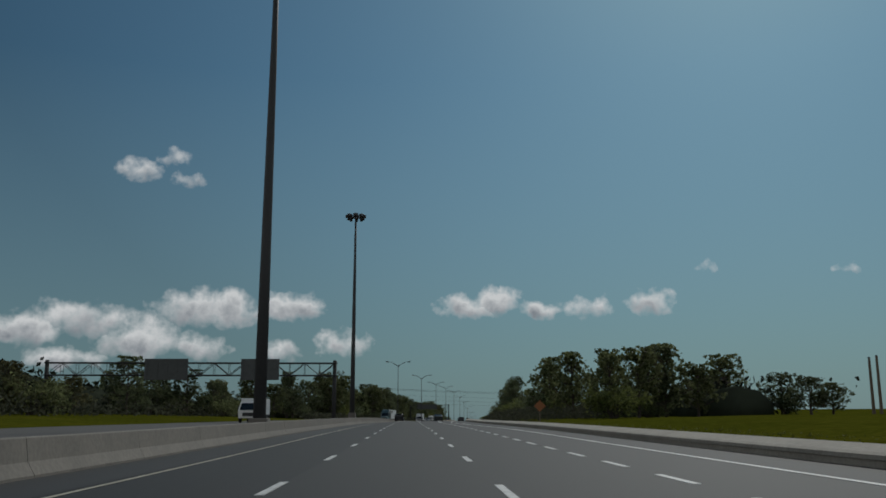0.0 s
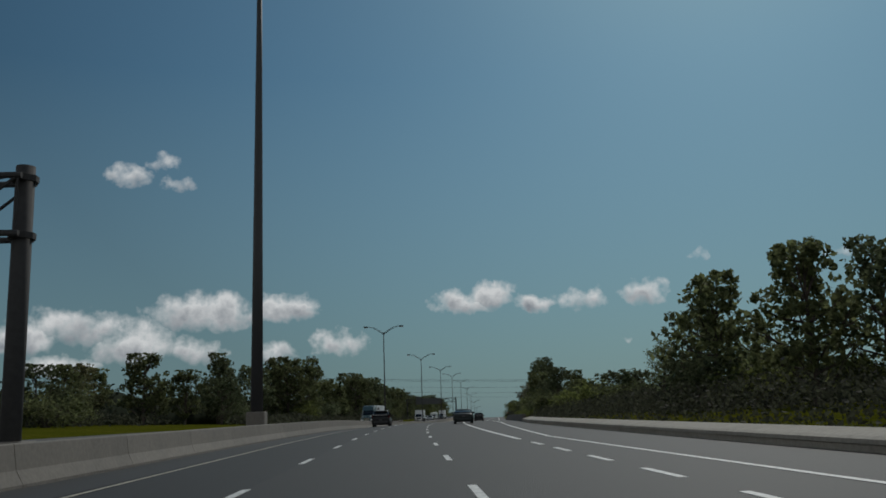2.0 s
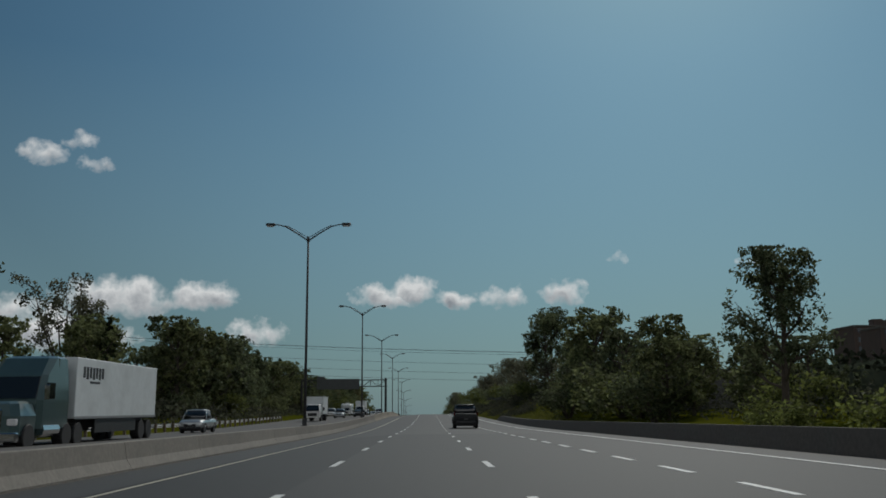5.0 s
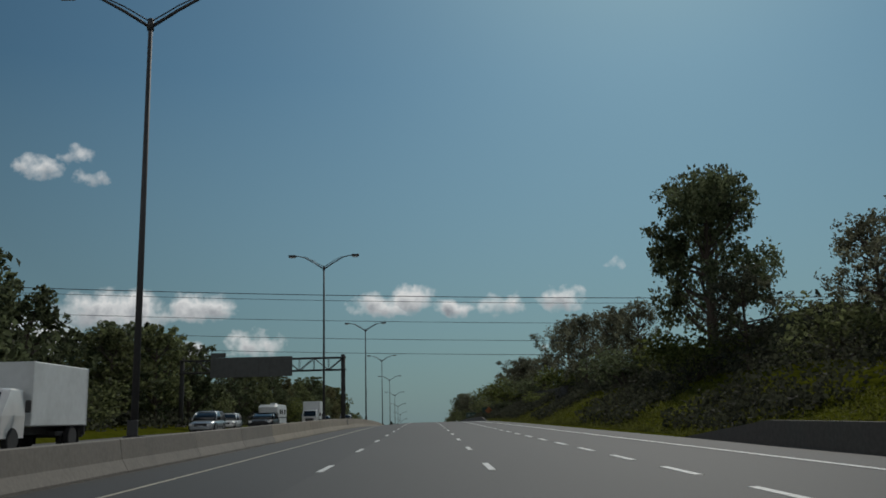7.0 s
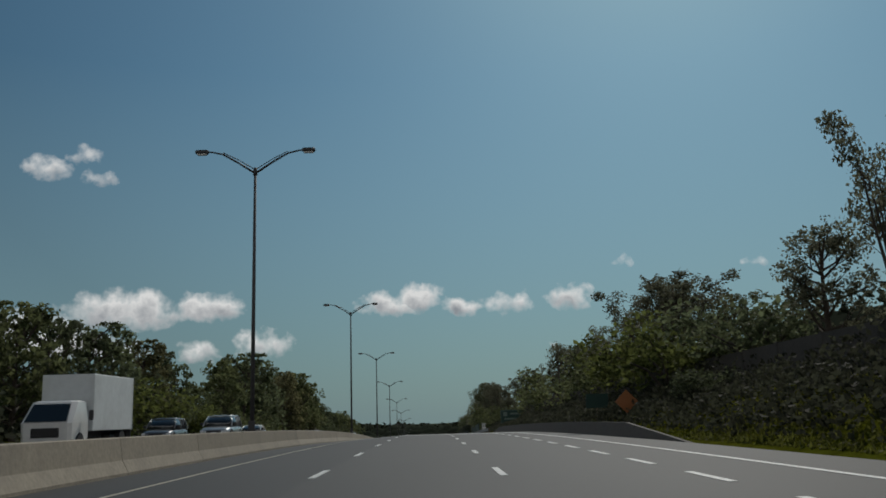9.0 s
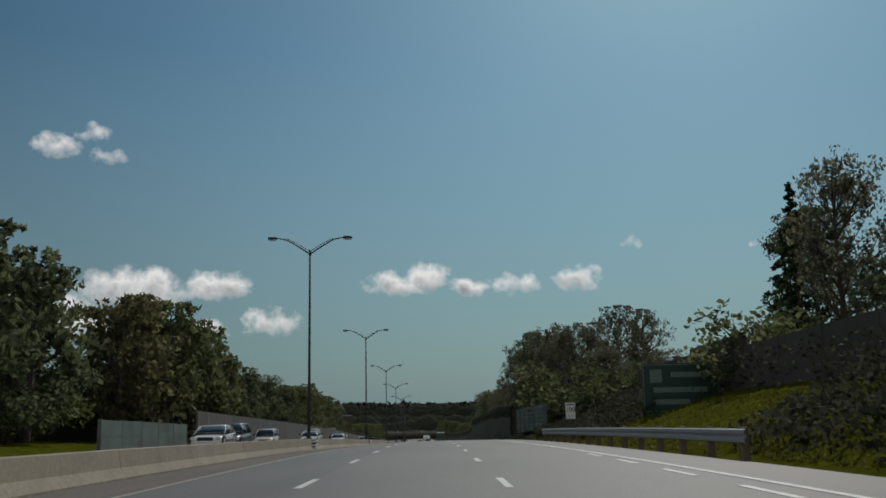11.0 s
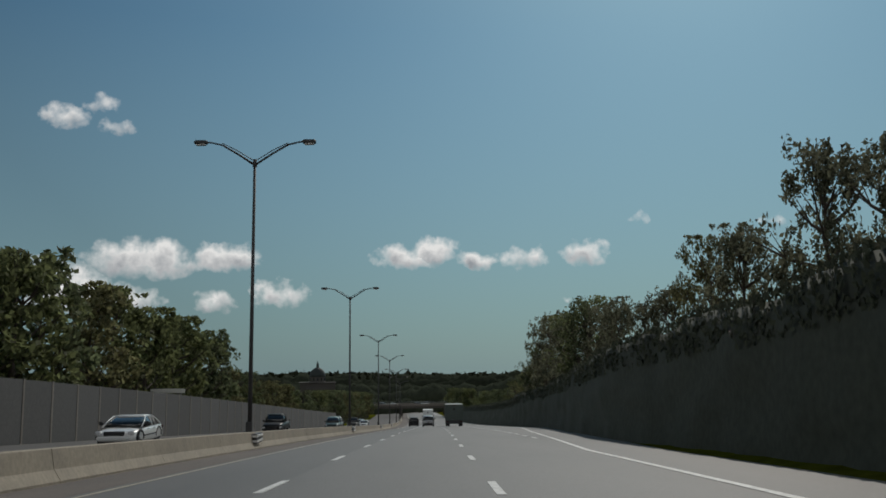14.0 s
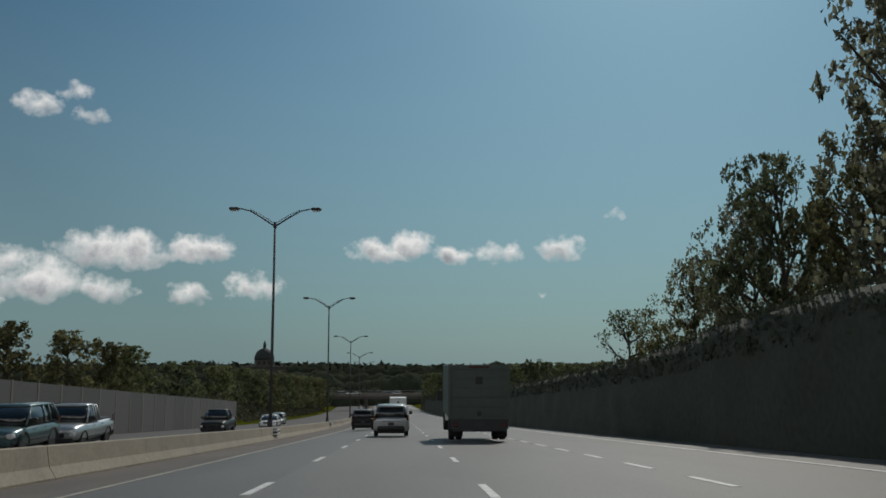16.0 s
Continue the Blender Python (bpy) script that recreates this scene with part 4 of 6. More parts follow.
    # singled out by their shape
    for kind, s, d, top, w in (("open", 268, 22, 10.3, 1.0), ("open", 366, 21.5, 17.0, 0.8), ("open", 370, 23, 18.6, 0.85), ("conifer", 530, 22, 14.1, 0.75), ("conifer", 535, 23.5, 12.5, 1.0),
                               ("vase", 333, -45, 19.0, 0.95), ("conifer", 306, -30, 11.3, 0.9), ("conifer", 408, -30, 12.6, 1.1), ("vase", 452, 18.5, 9.9, 1.3), ("vase", 462, 19, 10.4, 1.2),
                               ("thin", 700, 17, 12.5, 1.3), ("open", 541, 28, 15.0, 1.0), ("thin", 752, 15, 7.0, 0.8), ("thin", 178, 27, 7.6, 1.0), ("thin", 640, -27, 12.0, 1.2), ("thin", 632, -28, 11.5, 1.2),
                               ("bush", 243, 15.5, 1.7, 1.3), ("bush", 236, 17, 1.6, 1.2), ("bush", 250, 14.5, 1.5, 1.2), ("bush", 404, 14.5, 3.0, 1.4), ("bush", 433, 13.5, 2.6, 1.3)):
        plant(kind, s, d, top, w)
    for t, where in places.values():
        if not where:
            for o in (*t.children_recursive, t):
                bpy.data.objects.remove(o)
            continue
        for m in where[1:]:
            copy_thing(t, m)
        t.matrix_basis = where[0]


def lumpy_mass(place, count, tops, depth):
    """A closed, uneven bank of foliage along a line; place(i, across, z) gives its corners."""
    loops = []
    for i in range(count):
        h = tops(i)
        loops.append([place(i, depth * a, h * b) for a, b in ((-1, -0.1), (-0.9, 0.5), (-0.55, 0.88), (0.0, 1.0), (0.55, 0.86), (0.95, 0.45), (1, -0.1))])
    return rings(loops)


def build_far_woods():
    """The wooded ridge and the woods that close the view."""
    rnd = np.random.default_rng(77)
    centres = []
    cores = []
    for s0, d0, d1, h in ((880, -140, -30, 9), (900, 24, 140, 11), (1095, -190, -6, 9.5), (1110, -10, 200, 11), (1230, -320, 320, 17), (1330, -420, 420, 15), (1450, -480, 480, 16), (1620, -560, 560, 18), (1850, -640, 640, 20)):
        n = int((d1 - d0) / 2.5)
        def tops(i, s0=s0, d0=d0, h=h):
            d = d0 + i * 2.5
            return 0.86 * h * (0.72 + 0.45 * noise.noise((d * 0.07, s0 * 0.01, 1.3)) + 0.2 * noise.noise((d * 0.31, s0, 4.1)))
        cores.append(lumpy_mass(lambda i, a, z, s0=s0, d0=d0: tuple(spot(s0 + a + 3 * noise.noise((i * 0.4, a, z)), d0 + i * 2.5, bank(s0, d0 + i * 2.5) + z, paved=False) / K), n, tops, 12))
    for side, near, s0, s1, h in ((-1, 50, 40, 480, 7.5), (1, 46, 130, 340, 6.0), (1, 30, 340, 760, 7.0), (-1, 36, 480, 880, 5.5), (-1, 32, 345, 600, 7.5)):
        n = int((s1 - s0) / 2.5)
        def tops(i, s0=s0, near=near, h=h):
            s = s0 + i * 2.5
            return 0.82 * h * (0.75 + 0.4 * noise.noise((s * 0.06, near * 1.0, 3.3)) + 0.2 * noise.noise((s * 0.3, near * 1.0, 8.3)))
        cores.append(lumpy_mass(lambda i, a, z, s0=s0, near=near, side=side: tuple(spot(s0 + i * 2.5, side * (near + 5 + a), bank(s0 + i * 2.5, side * (near + 5)) + z, paved=False) / K), n, tops, 5))
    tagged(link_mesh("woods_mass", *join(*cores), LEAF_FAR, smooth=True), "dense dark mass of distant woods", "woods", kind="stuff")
    for s0, d0, d1, h, n in ((880, -140, -30, 9, 4000), (900, 24, 140, 11, 4000), (1095, -190, -6, 9.5, 6000), (1110, -10, 200, 11, 6500), (1230, -320, 320, 17, 7000), (1330, -420, 420, 15, 3500), (1450, -480, 480, 16, 3000), (1620, -560, 560, 18, 2500)):
        d = d0 + rnd.random(n) * (d1 - d0)
        s = s0 + rnd.normal(size=n) * 14
        z = rnd.random(n) ** 0.7
        for i in range(n):
            top = 0.9 * h * (0.72 + 0.45 * noise.noise((d[i] * 0.07, s0 * 0.01, 1.3)) + 0.2 * noise.noise((d[i] * 0.31, s0, 4.1)))
            centres.append(tuple(spot(s[i], d[i], bank(s[i], d[i]) + z[i] * top, paved=False) / K))
    # hedges and woods behind the first rows of trees
    for side, near, s0, s1, h, n in ((-1, 50, 40, 480, 7.5, 7000), (1, 46, 130, 340, 6.0, 6000), (1, 30, 340, 760, 7.0, 5000), (-1, 36, 480, 880, 5.5, 5000), (-1, 32, 345, 600, 7.5, 9000)):
        for _ in range(n):
            s, d, z = rnd.uniform(s0, s1), side * (near + abs(rnd.normal()) * 8), rnd.random() ** 0.8
            top = h * (0.75 + 0.4 * noise.noise((s * 0.06, near * 1.0, 3.3)) + 0.2 * noise.noise((s * 0.3, near * 1.0, 8.3)))
            centres.append(tuple(spot(s, d, bank(s, d) + z * top, paved=False) / K))
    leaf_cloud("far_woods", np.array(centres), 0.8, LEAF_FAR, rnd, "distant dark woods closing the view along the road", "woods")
    ridge = lumpy_mass(lambda i, a, z: (-1600 + i * 16, 2310 + a, -52 + z), 200, lambda i: 52 + -16 + 9 * noise.noise(((-1600 + i * 16) * 0.002, 0.0, 2.2)) + 3.5 * noise.noise(((-1600 + i * 16) * 0.02, 0.0, 5.2)), 90)
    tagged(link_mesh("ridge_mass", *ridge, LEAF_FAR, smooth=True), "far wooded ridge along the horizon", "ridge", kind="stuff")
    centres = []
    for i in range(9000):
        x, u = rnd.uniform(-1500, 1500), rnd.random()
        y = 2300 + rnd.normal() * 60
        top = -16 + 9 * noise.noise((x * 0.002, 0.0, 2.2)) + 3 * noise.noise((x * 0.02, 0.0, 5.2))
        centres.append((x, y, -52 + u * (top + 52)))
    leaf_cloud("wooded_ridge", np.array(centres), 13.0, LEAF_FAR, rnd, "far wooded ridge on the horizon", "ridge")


def build_undergrowth():
    """Brambles and scrub under the trees; on the right bank they also stand for tree shade."""
    rnd = np.random.default_rng(31)
    centres, near = [], []
    for s0, s1, d0, d1, h, n in ((335, 548, 3.6, 15, 1.6, 76000), (108, 235, 3, 20, 2.0, 24000), (150, 335, 9, 26, 2.0, 18000), (538, 578, 2.6, 10, 1.5, 20000), (549, 577, 0.3, 2.0, 0.45, 3500), (575, 830, 3.5, 9, 2.2, 7000), (225, 500, -23.5, -34, 2.2, 10000), (40, 225, -38, -56, 2.2, 6000), (560, 1010, -21.5, -28, 3.0, 8000), (815, 1010, -21, -34, 4.0, 6000)):
        for _ in range(n):
            s = rnd.uniform(s0, s1)
            off = d0 + (d1 - d0) * rnd.random()
            d = off if off < 0 else road_edge(s) + off
            if 335 < s < 548 and off > 0:
                if rnd.random() < 0.5:
                    off = 0.9 + 4.4 * rnd.random()
                # stretches of open grass, left clear as the sunlit patches
                if off < 6.5 and any(a < s - 0.7 * off < b for a, b in ((343, 349), (362, 376), (384, 394), (506, 524))):
                    continue
                d = road_edge(s) + off
            patch = 0.5 + 0.5 * noise.noise((s * 0.09, d * 0.16, 2.0)) + 0.3 * noise.noise((s * 0.4, d * 0.4, 6.0))
            ramp = min(1.0, 0.25 + abs(off - d0) / 3.0) if off >= d0 or off < 0 else 0.55
            z = rnd.random() ** 0.8 * h * max(0.12, patch + 0.35) * ramp
            (near if d > 0 and 100 < s < 578 else centres).append(tuple(spot(s, d, bank(s, d) + z, paved=False) / K))
    leaf_cloud("brambles", np.array(near), 0.19, LEAF_SCRUB, rnd, "dense brambles, dark also to stand for tree shade, on the bank beside the outer lane", "scrub")
    leaf_cloud("undergrowth", np.array(centres), 0.42, LEAF_SCRUB, rnd, "dark tangled scrub and brambles below the trees", "scrub")


def build_grass():
    rnd = np.random.default_rng(5)
    rows = []
    for s0, s1, n in ((-10, 170, 7000), (300, 425, 40000), (425, 545, 8000)):
        for _ in range(n):
            s = rnd.uniform(s0, s1)
            d = road_edge(s) + 0.6 + rnd.random() ** 1.4 * 6
            rows.append(tuple(spot(s, d, bank(s, d) + 0.03, paved=False) / K))
    q = leaf_quads(np.array(rows), 0.11, rnd).reshape(-1, 4, 3)
    q[:, 2, 2] = q[:, 0, 2] + np.abs(q[:, 2, 2] - q[:, 0, 2]) * 0.8 + 0.03
    tagged(new("grass", leaf_mesh("grass", q.reshape(-1, 3), LEAF_GRASS)), "long green and yellow grass on the bank", "grass", kind="stuff")


LEAF_SCRUB = leaf_material("leaves_scrub", (0.056, 0.06, 0.04), 0.3)
LEAF_GRASS = leaf_material("grass_blades", (0.1, 0.106, 0.024), 0.18)


# ---- lamps, masts, gantries ----
def y_lamp():
    lamp = thing("street_lamp", Matrix.Identity(4), "tall dark steel street lamp with two arms on the median barrier", "street lamp", "street lamps along the median")
    part("pole", join(tube([(0, 0, 0.3), (0, 0, 14.2)], [0.115, 0.07], 10), tube([(0, 0, 14.05), (0, 0, 14.45)], [0.12, 0.09], 10)), STEEL_DARK, lamp, smooth=True)
    part("base_plate", box(-0.26, 0.26, -0.26, 0.26, 0.98, 1.03, 0.01), STEEL_DARK, lamp)
    part("access_box", box(-0.16, 0.16, -0.2, -0.1, 1.03, 1.5, 0.02), STEEL_DARK, lamp)
    for side in (-1, 1):
        path = [(0, 0, 14.15), (side * 0.9, 0, 14.75), (side * 1.7, 0, 15.22), (side * 2.25, 0, 15.35), (side * 2.55, 0, 15.38)]
        part("arm", join(tube(path, [0.06, 0.055, 0.05, 0.045, 0.04], 7), tube([(0, 0, 14.35), (side * 0.9, 0, 14.92), (side * 1.7, 0, 15.32)], 0.025, 5)), STEEL_DARK, lamp, smooth=True)
        x0, x1 = sorted((side * 2.45, side * 3.15))
        head = part("lamp_head", box(x0, x1, -0.16, 0.16, 15.27, 15.47, 0.06), STEEL_DARK, lamp)
        part("lens", box(x0 + 0.1, x1 - 0.1, -0.11, 0.11, 15.21, 15.28, 0.02), LAMP_GLASS, head)
    return lamp


def pole_guard():
    guard = thing("pole_guard", Matrix.Identity(4), "striped black and white marker box on the median barrier", "marker", "markers at the lamp feet")
    part("body", box(-0.02, 0.3, -0.68, 0.68, 0.48, 0.92, 0.03), PLASTIC, guard)
    for z in (0.52, 0.76):
        part("stripe", box(-0.035, 0.315, -0.695, 0.695, z, z + 0.11, 0.01), SIGN_WHITE, guard)
    return guard


LAMPS = [224, 282, 334, 383.5, 439.4, 495.5, 547.5, 603.5, 659.2, 709.8, 761.6, 808.3, 863.7, 915, 966]


def build_lamps():
    lamp = y_lamp()

    def place(ob, s):
        """Stands a lamp on the barrier; its foot follows the barrier's top."""
        lift = -0.28 - cross_fall(-6.9, s)
        ob.matrix_basis = stand(s, -6.9, lift)
        for child in ob.children:
            if child.name.startswith(("base_plate", "access_box")):
                child.location.z = (barrier_height(s) - 1.0 - lift + 0.03) * K
        return ob
    for s in LAMPS[1:]:
        place(copy_thing(lamp, stand(s, -6.9, 0)), s)
    place(lamp, LAMPS[0])
    guard = pole_guard()
    rows = [s for s in LAMPS if s > 500]
    for s in rows[1:]:
        copy_thing(guard, stand(s - 0.3, -6.62, barrier_height(s) - 1.0 + 0.03))
    guard.matrix_basis = stand(rows[0] - 0.3, -6.62, barrier_height(rows[0]) - 1.0 + 0.03)


def high_mast():
    mast = thing("high_mast_light", Matrix.Identity(4), "very tall dark tapered lighting mast on the median", "light mast", "high masts on the median")
    part("pole", tube([(0, 0, 0), (0, 0, 12), (0, 0, 24), (0, 0, 34)], [0.42, 0.33, 0.24, 0.15], 12), STEEL_DARK, mast, smooth=True)
    part("footing", box(-0.6, 0.6, -0.6, 0.6, -1.4, 0.75, 0.06), CONCRETE, mast)
    ring_points = [(1.0 * math.cos(a), 1.0 * math.sin(a), 33.9) for a in (2 * math.pi * i / 20 for i in range(21))]
    crown = part("lamp_ring", join(tube(ring_points, 0.08, 6), tube([(-1, 0, 33.9), (1, 0, 33.9)], 0.06, 5), tube([(0, -1, 33.9), (0, 1, 33.9)], 0.06, 5),
                                   tube([(0, 0, 33.6), (0, 0, 34.5)], [0.5, 0.4], 10)), STEEL_DARK, mast)
    for i in range(8):
        a = 2 * math.pi * i / 8
        m = Matrix.Rotation(a, 4, "Z")
        part("floodlight", moved(join(box(1.05, 1.75, -0.3, 0.3, 33.65, 34.15, 0.06), rings([[(1.2 + 0.16 * math.cos(b), 0.16 * math.sin(b), 33.65) for b in (2 * math.pi * j / 8 for j in range(8))],
             [(1.25 + 0.3 * math.cos(b), 0.3 * math.sin(b), 33.3) for b in (2 * math.pi * j / 8 for j in range(8))]])), m), STEEL_DARK, crown)
    return mast


def build_masts():
    mast = high_mast()
    copy_thing(mast, stand(146, -8.0, 0.9))
    mast.matrix_basis = stand(56.5, -7.7, 0.3)


def build_gantry(s, post_d, span, top, depth, panels, label, turn=0.0):
    """Sign gantry over the oncoming lanes: two posts, a lattice truss and boards seen from behind."""
    g = thing("sign_gantry", stand(s, post_d, 0, turn), label, "sign gantry")
    for x in (0, -span):
        post = part("post", join(tube([(x, 0, -0.3), (x, 0, top + 0.25)], [0.26, 0.24], 10)), STEEL_GANTRY, g, smooth=True)
        for z in (top - 0.18, top - depth):
            part("collar", tube([(x, 0, z), (x, 0, z + 0.16)], 0.34, 10), STEEL_GANTRY, post)
        part("footing", box(x - 0.5, x + 0.5, -0.5, 0.5, -0.5, 1.0, 0.05), CONCRETE, post)
    for y in (-0.45, 0.45):
        for z in (top - 0.1, top - depth + 0.08):
            part("chord", tube([(0.1, y, z), (-span - 0.1, y, z)], 0.085, 7), STEEL_GANTRY, g)
    n = int(span / (depth * 1.05))
    for i in range(n):
        a, b = -span * i / n, -span * (i + 1) / n
        for y in (-0.45, 0.45):
            lo, hi = top - depth + 0.08, top - 0.1
            part("brace", join(tube([(a, y, lo if i % 2 else hi), (b, y, hi if i % 2 else lo)], 0.045, 5), tube([(a, y, lo), (a, y, hi)], 0.03, 5)), STEEL_GANTRY, g)
        part("brace", join(tube([(a, -0.45, top - 0.1), (b, 0.45, top - 0.1)], 0.03, 4), tube([(a, -0.45, top - depth + 0.08), (b, 0.45, top - depth + 0.08)], 0.03, 4)), STEEL_GANTRY, g)
    for x0, x1, z0, z1 in panels:
        board = part("sign_board", box(-x1, -x0, -0.66, -0.58, z0, z1, 0.02), SIGN_BACK, g, "dark back of a sign board")
        k = -x1 + 0.4
        while k < -x0:
            part("stiffener", box(k - 0.05, k + 0.05, -0.7, -0.66, z0 + 0.04, z1 - 0.04), SIGN_BACK, board)
            k += 1.2


def build_wires():
    rows = [(399.5, 7.3), (399.5, 8.8), (398.6, 10.6), (397.5, 12.6), (397.7, 13.2), (396.4, 13.0)]
    for x in (-62, 62):
        pole = thing("utility_pole", stand(398.5, x, bank(398, x), paved=False), "wooden utility pole with a cross arm", "utility pole")
        part("pole", tube([(0, 0, -1), (0, 0, 13.6 - bank(398, x))], [0.2, 0.13], 8), WOOD_POST, pole)
        part("cross_arm", join(box(-0.1, 0.1, -1.6, 1.6, 12.3 - bank(398, x), 12.5 - bank(398, x), 0.02), box(-0.08, 0.08, -0.4, 1.4, 7.2, 7.35, 0.01)), WOOD_POST, pole)
    for s, z in rows:
        pts = []
        for i in range(41):
            u = i / 40
            pts.append(tuple(spot(s + 1.5 * (u - 0.5), -62 + 124 * u, z + (2 * u - 1) ** 2 * 1.0 - 4.2 * (u - 0.5), paved=False) / K))
        tagged(link_mesh("overhead_wire", *tube(pts, 0.025, 5), WIRE), "thin dark overhead wire slung across the motorway", "cable", "wires over the road")


# ---- road signs ----
def text_mesh(name, body, size, depth, mat, parent, m):
    cu = bpy.data.curves.new(name, "FONT")
    cu.body, cu.size, cu.extrude, cu.align_x, cu.align_y = body, size * K, depth * K, "CENTER", "CENTER"
    tmp = bpy.data.objects.new(name, cu)
    scene.collection.objects.link(tmp)
    bpy.context.view_layer.update()
    me = bpy.data.meshes.new_from_object(tmp.evaluated_get(bpy.context.evaluated_depsgraph_get()))
    bpy.data.objects.remove(tmp)
    me.materials.clear()
    me.materials.append(mat)
    ob = new(name, me)
    ob.parent = parent
    ob.matrix_basis = m
    return ob


FACE = Matrix.Rotation(radians(90), 4, "X")


def build_field_poles():
    for s, d, top in ((99.3, 55, 7.5), (98.0, 55.2, 7.6)):
        pole = thing("bare_pole", stand(s, d, bank(s, d), paved=False), "tall bare dark wooden pole beyond the grass field", "pole")
        h = top - bank(s, d)
        part("shaft", tube([(0, 0, -0.5), (0, 0, h)], [0.2, 0.14], 8), WOOD_POST, pole)
        part("cap", tube([(0, 0, h), (0, 0, h + 0.12)], [0.17, 0.1], 8), STEEL_DARK, pole)


def build_signs():
    sign = thing("exit_sign", stand(527.5, 14.6, bank(527, 14.6), -2, paved=False), "large green direction sign on two posts, its lettering unreadable", "road sign")
    z0 = 1.35 - bank(527, 14.6)
    board = part("board", box(-1.95, 1.95, -0.03, 0.03, z0, z0 + 2.45, 0.02), GREEN_SIGN, sign)
    part("border", join(box(-1.9, 1.9, -0.037, -0.03, z0 + 2.36, z0 + 2.4), box(-1.9, 1.9, -0.037, -0.03, z0 + 0.05, z0 + 0.09),
                        box(-1.9, -1.86, -0.037, -0.03, z0 + 0.09, z0 + 2.36), box(1.86, 1.9, -0.037, -0.03, z0 + 0.09, z0 + 2.36)), SIGN_DIM, board)
    part("emblem", box(-1.55, -0.95, -0.04, -0.03, z0 + 1.5, z0 + 2.15, 0.003), SIGN_DIM, board, "pale route emblem")
    for x0, x1, z in ((-0.5, 1.5, 1.75), (-1.4, 1.3, 1.0), (-1.4, 0.4, 0.4)):
        part("lettering", box(x0, x1, -0.038, -0.03, z0 + z, z0 + z + 0.26), SIGN_DIM, board, "row of pale lettering")
    for x in (-1.3, 1.3):
        part("post", box(x - 0.09, x + 0.09, 0.03, 0.2, -0.6, z0 + 2.3, 0.01), STEEL_DARK, sign)
    sign = thing("speed_limit_sign", stand(540, 10.9, bank(540, 10.9), 0, paved=False), "white speed limit sign with the number 100", "road sign")
    z0 = 1.5 - bank(540, 10.9)
    board = part("board", box(-0.31, 0.31, -0.015, 0.015, z0, z0 + 0.82, 0.01), SIGN_WHITE, sign)
    part("lettering", box(-0.24, 0.24, -0.021, -0.015, z0 + 0.66, z0 + 0.73), BLACK, board)
    text_mesh("number", "100", 0.42, 0.004, BLACK, board, Matrix.Translation((0, -0.02 * K, (z0 + 0.38) * K)) @ FACE)
    part("tab", box(-0.31, 0.31, -0.015, 0.015, z0 - 0.2, z0 - 0.02, 0.008), SIGN_WHITE, sign)
    part("post", box(-0.05, 0.05, 0.015, 0.11, -0.5, z0 + 0.8, 0.01), WOOD_POST, sign)
    for s, d, w, h, zc, mat, label, turn in ((446, 11.6, 1.3, 0.8, 1.75, GREEN_SIGN, "small green sign on a post below the bank", 0),):
        ob = thing("guide_sign", stand(s, d, bank(s, d), 0, paved=False), label, "road sign")
        z = zc - bank(s, d)
        part("board", box(-w / 2, w / 2, -0.02, 0.02, z - h / 2, z + h / 2, 0.01), mat, ob)
        part("post", box(-0.05, 0.05, 0.02, 0.12, -0.5, z + h / 2, 0.01), WOOD_POST, ob)
    for s, d, zc, w in ((437, 11.3, 1.5, 0.55), (90, 15.2, 1.9, 0.6)):
        ob = thing("warning_sign", stand(s, d, bank(s, d), 0, paved=False), "orange diamond warning sign on a post", "road sign")
        z = zc - bank(s, d)
        diamond = rings([[(w, y, z), (0, y, z + w), (-w, y, z), (0, y, z - w)] for y in (-0.02, 0.02)])
        part("board", diamond, ORANGE, ob)
        part("post", box(-0.05, 0.05, 0.02, 0.12, -0.5, z + w * 0.7, 0.01), WOOD_POST, ob)


# ---- buildings and the bridge ----
def build_wall_sign():
    board = thing("sign_board", stand(697, -22.5, 0, paved=False), "long pale sign board on two posts above the noise wall", "road sign")
    part("board", box(-1.6, 1.6, -0.03, 0.03, 3.55, 3.95, 0.02), SIGN_WHITE, board)
    for x in (-1.2, 1.2):
        part("post", tube([(x, 0.08, -0.6), (x, 0.08, 3.9)], 0.05, 6), GALVANISED, board)


def build_bridge():
    s = 1018
    base = float(np.interp(s, _s, _z))
    bridge = thing("overpass", stand(s, 0, 0, paved=False), "dark concrete road bridge across the motorway", "bridge")
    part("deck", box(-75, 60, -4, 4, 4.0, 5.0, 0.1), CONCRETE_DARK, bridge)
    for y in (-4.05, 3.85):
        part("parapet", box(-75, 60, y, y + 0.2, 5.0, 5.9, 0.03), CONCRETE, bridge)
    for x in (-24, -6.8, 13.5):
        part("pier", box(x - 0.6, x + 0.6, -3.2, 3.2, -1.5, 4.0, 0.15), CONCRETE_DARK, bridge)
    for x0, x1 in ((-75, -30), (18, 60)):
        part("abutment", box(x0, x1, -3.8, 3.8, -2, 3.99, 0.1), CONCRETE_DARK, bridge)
    for x in np.arange(-30, 30, 2.5):
        part("rail_post", box(x - 0.05, x + 0.05, -4.0, -3.92, 5.9, 7.0), GALVANISED, bridge)
    part("rail", join(tube([(-70, -3.96, 6.95), (55, -3.96, 6.95)], 0.05, 5), tube([(-70, -3.96, 6.45), (55, -3.96, 6.45)], 0.04, 5)), GALVANISED, bridge)


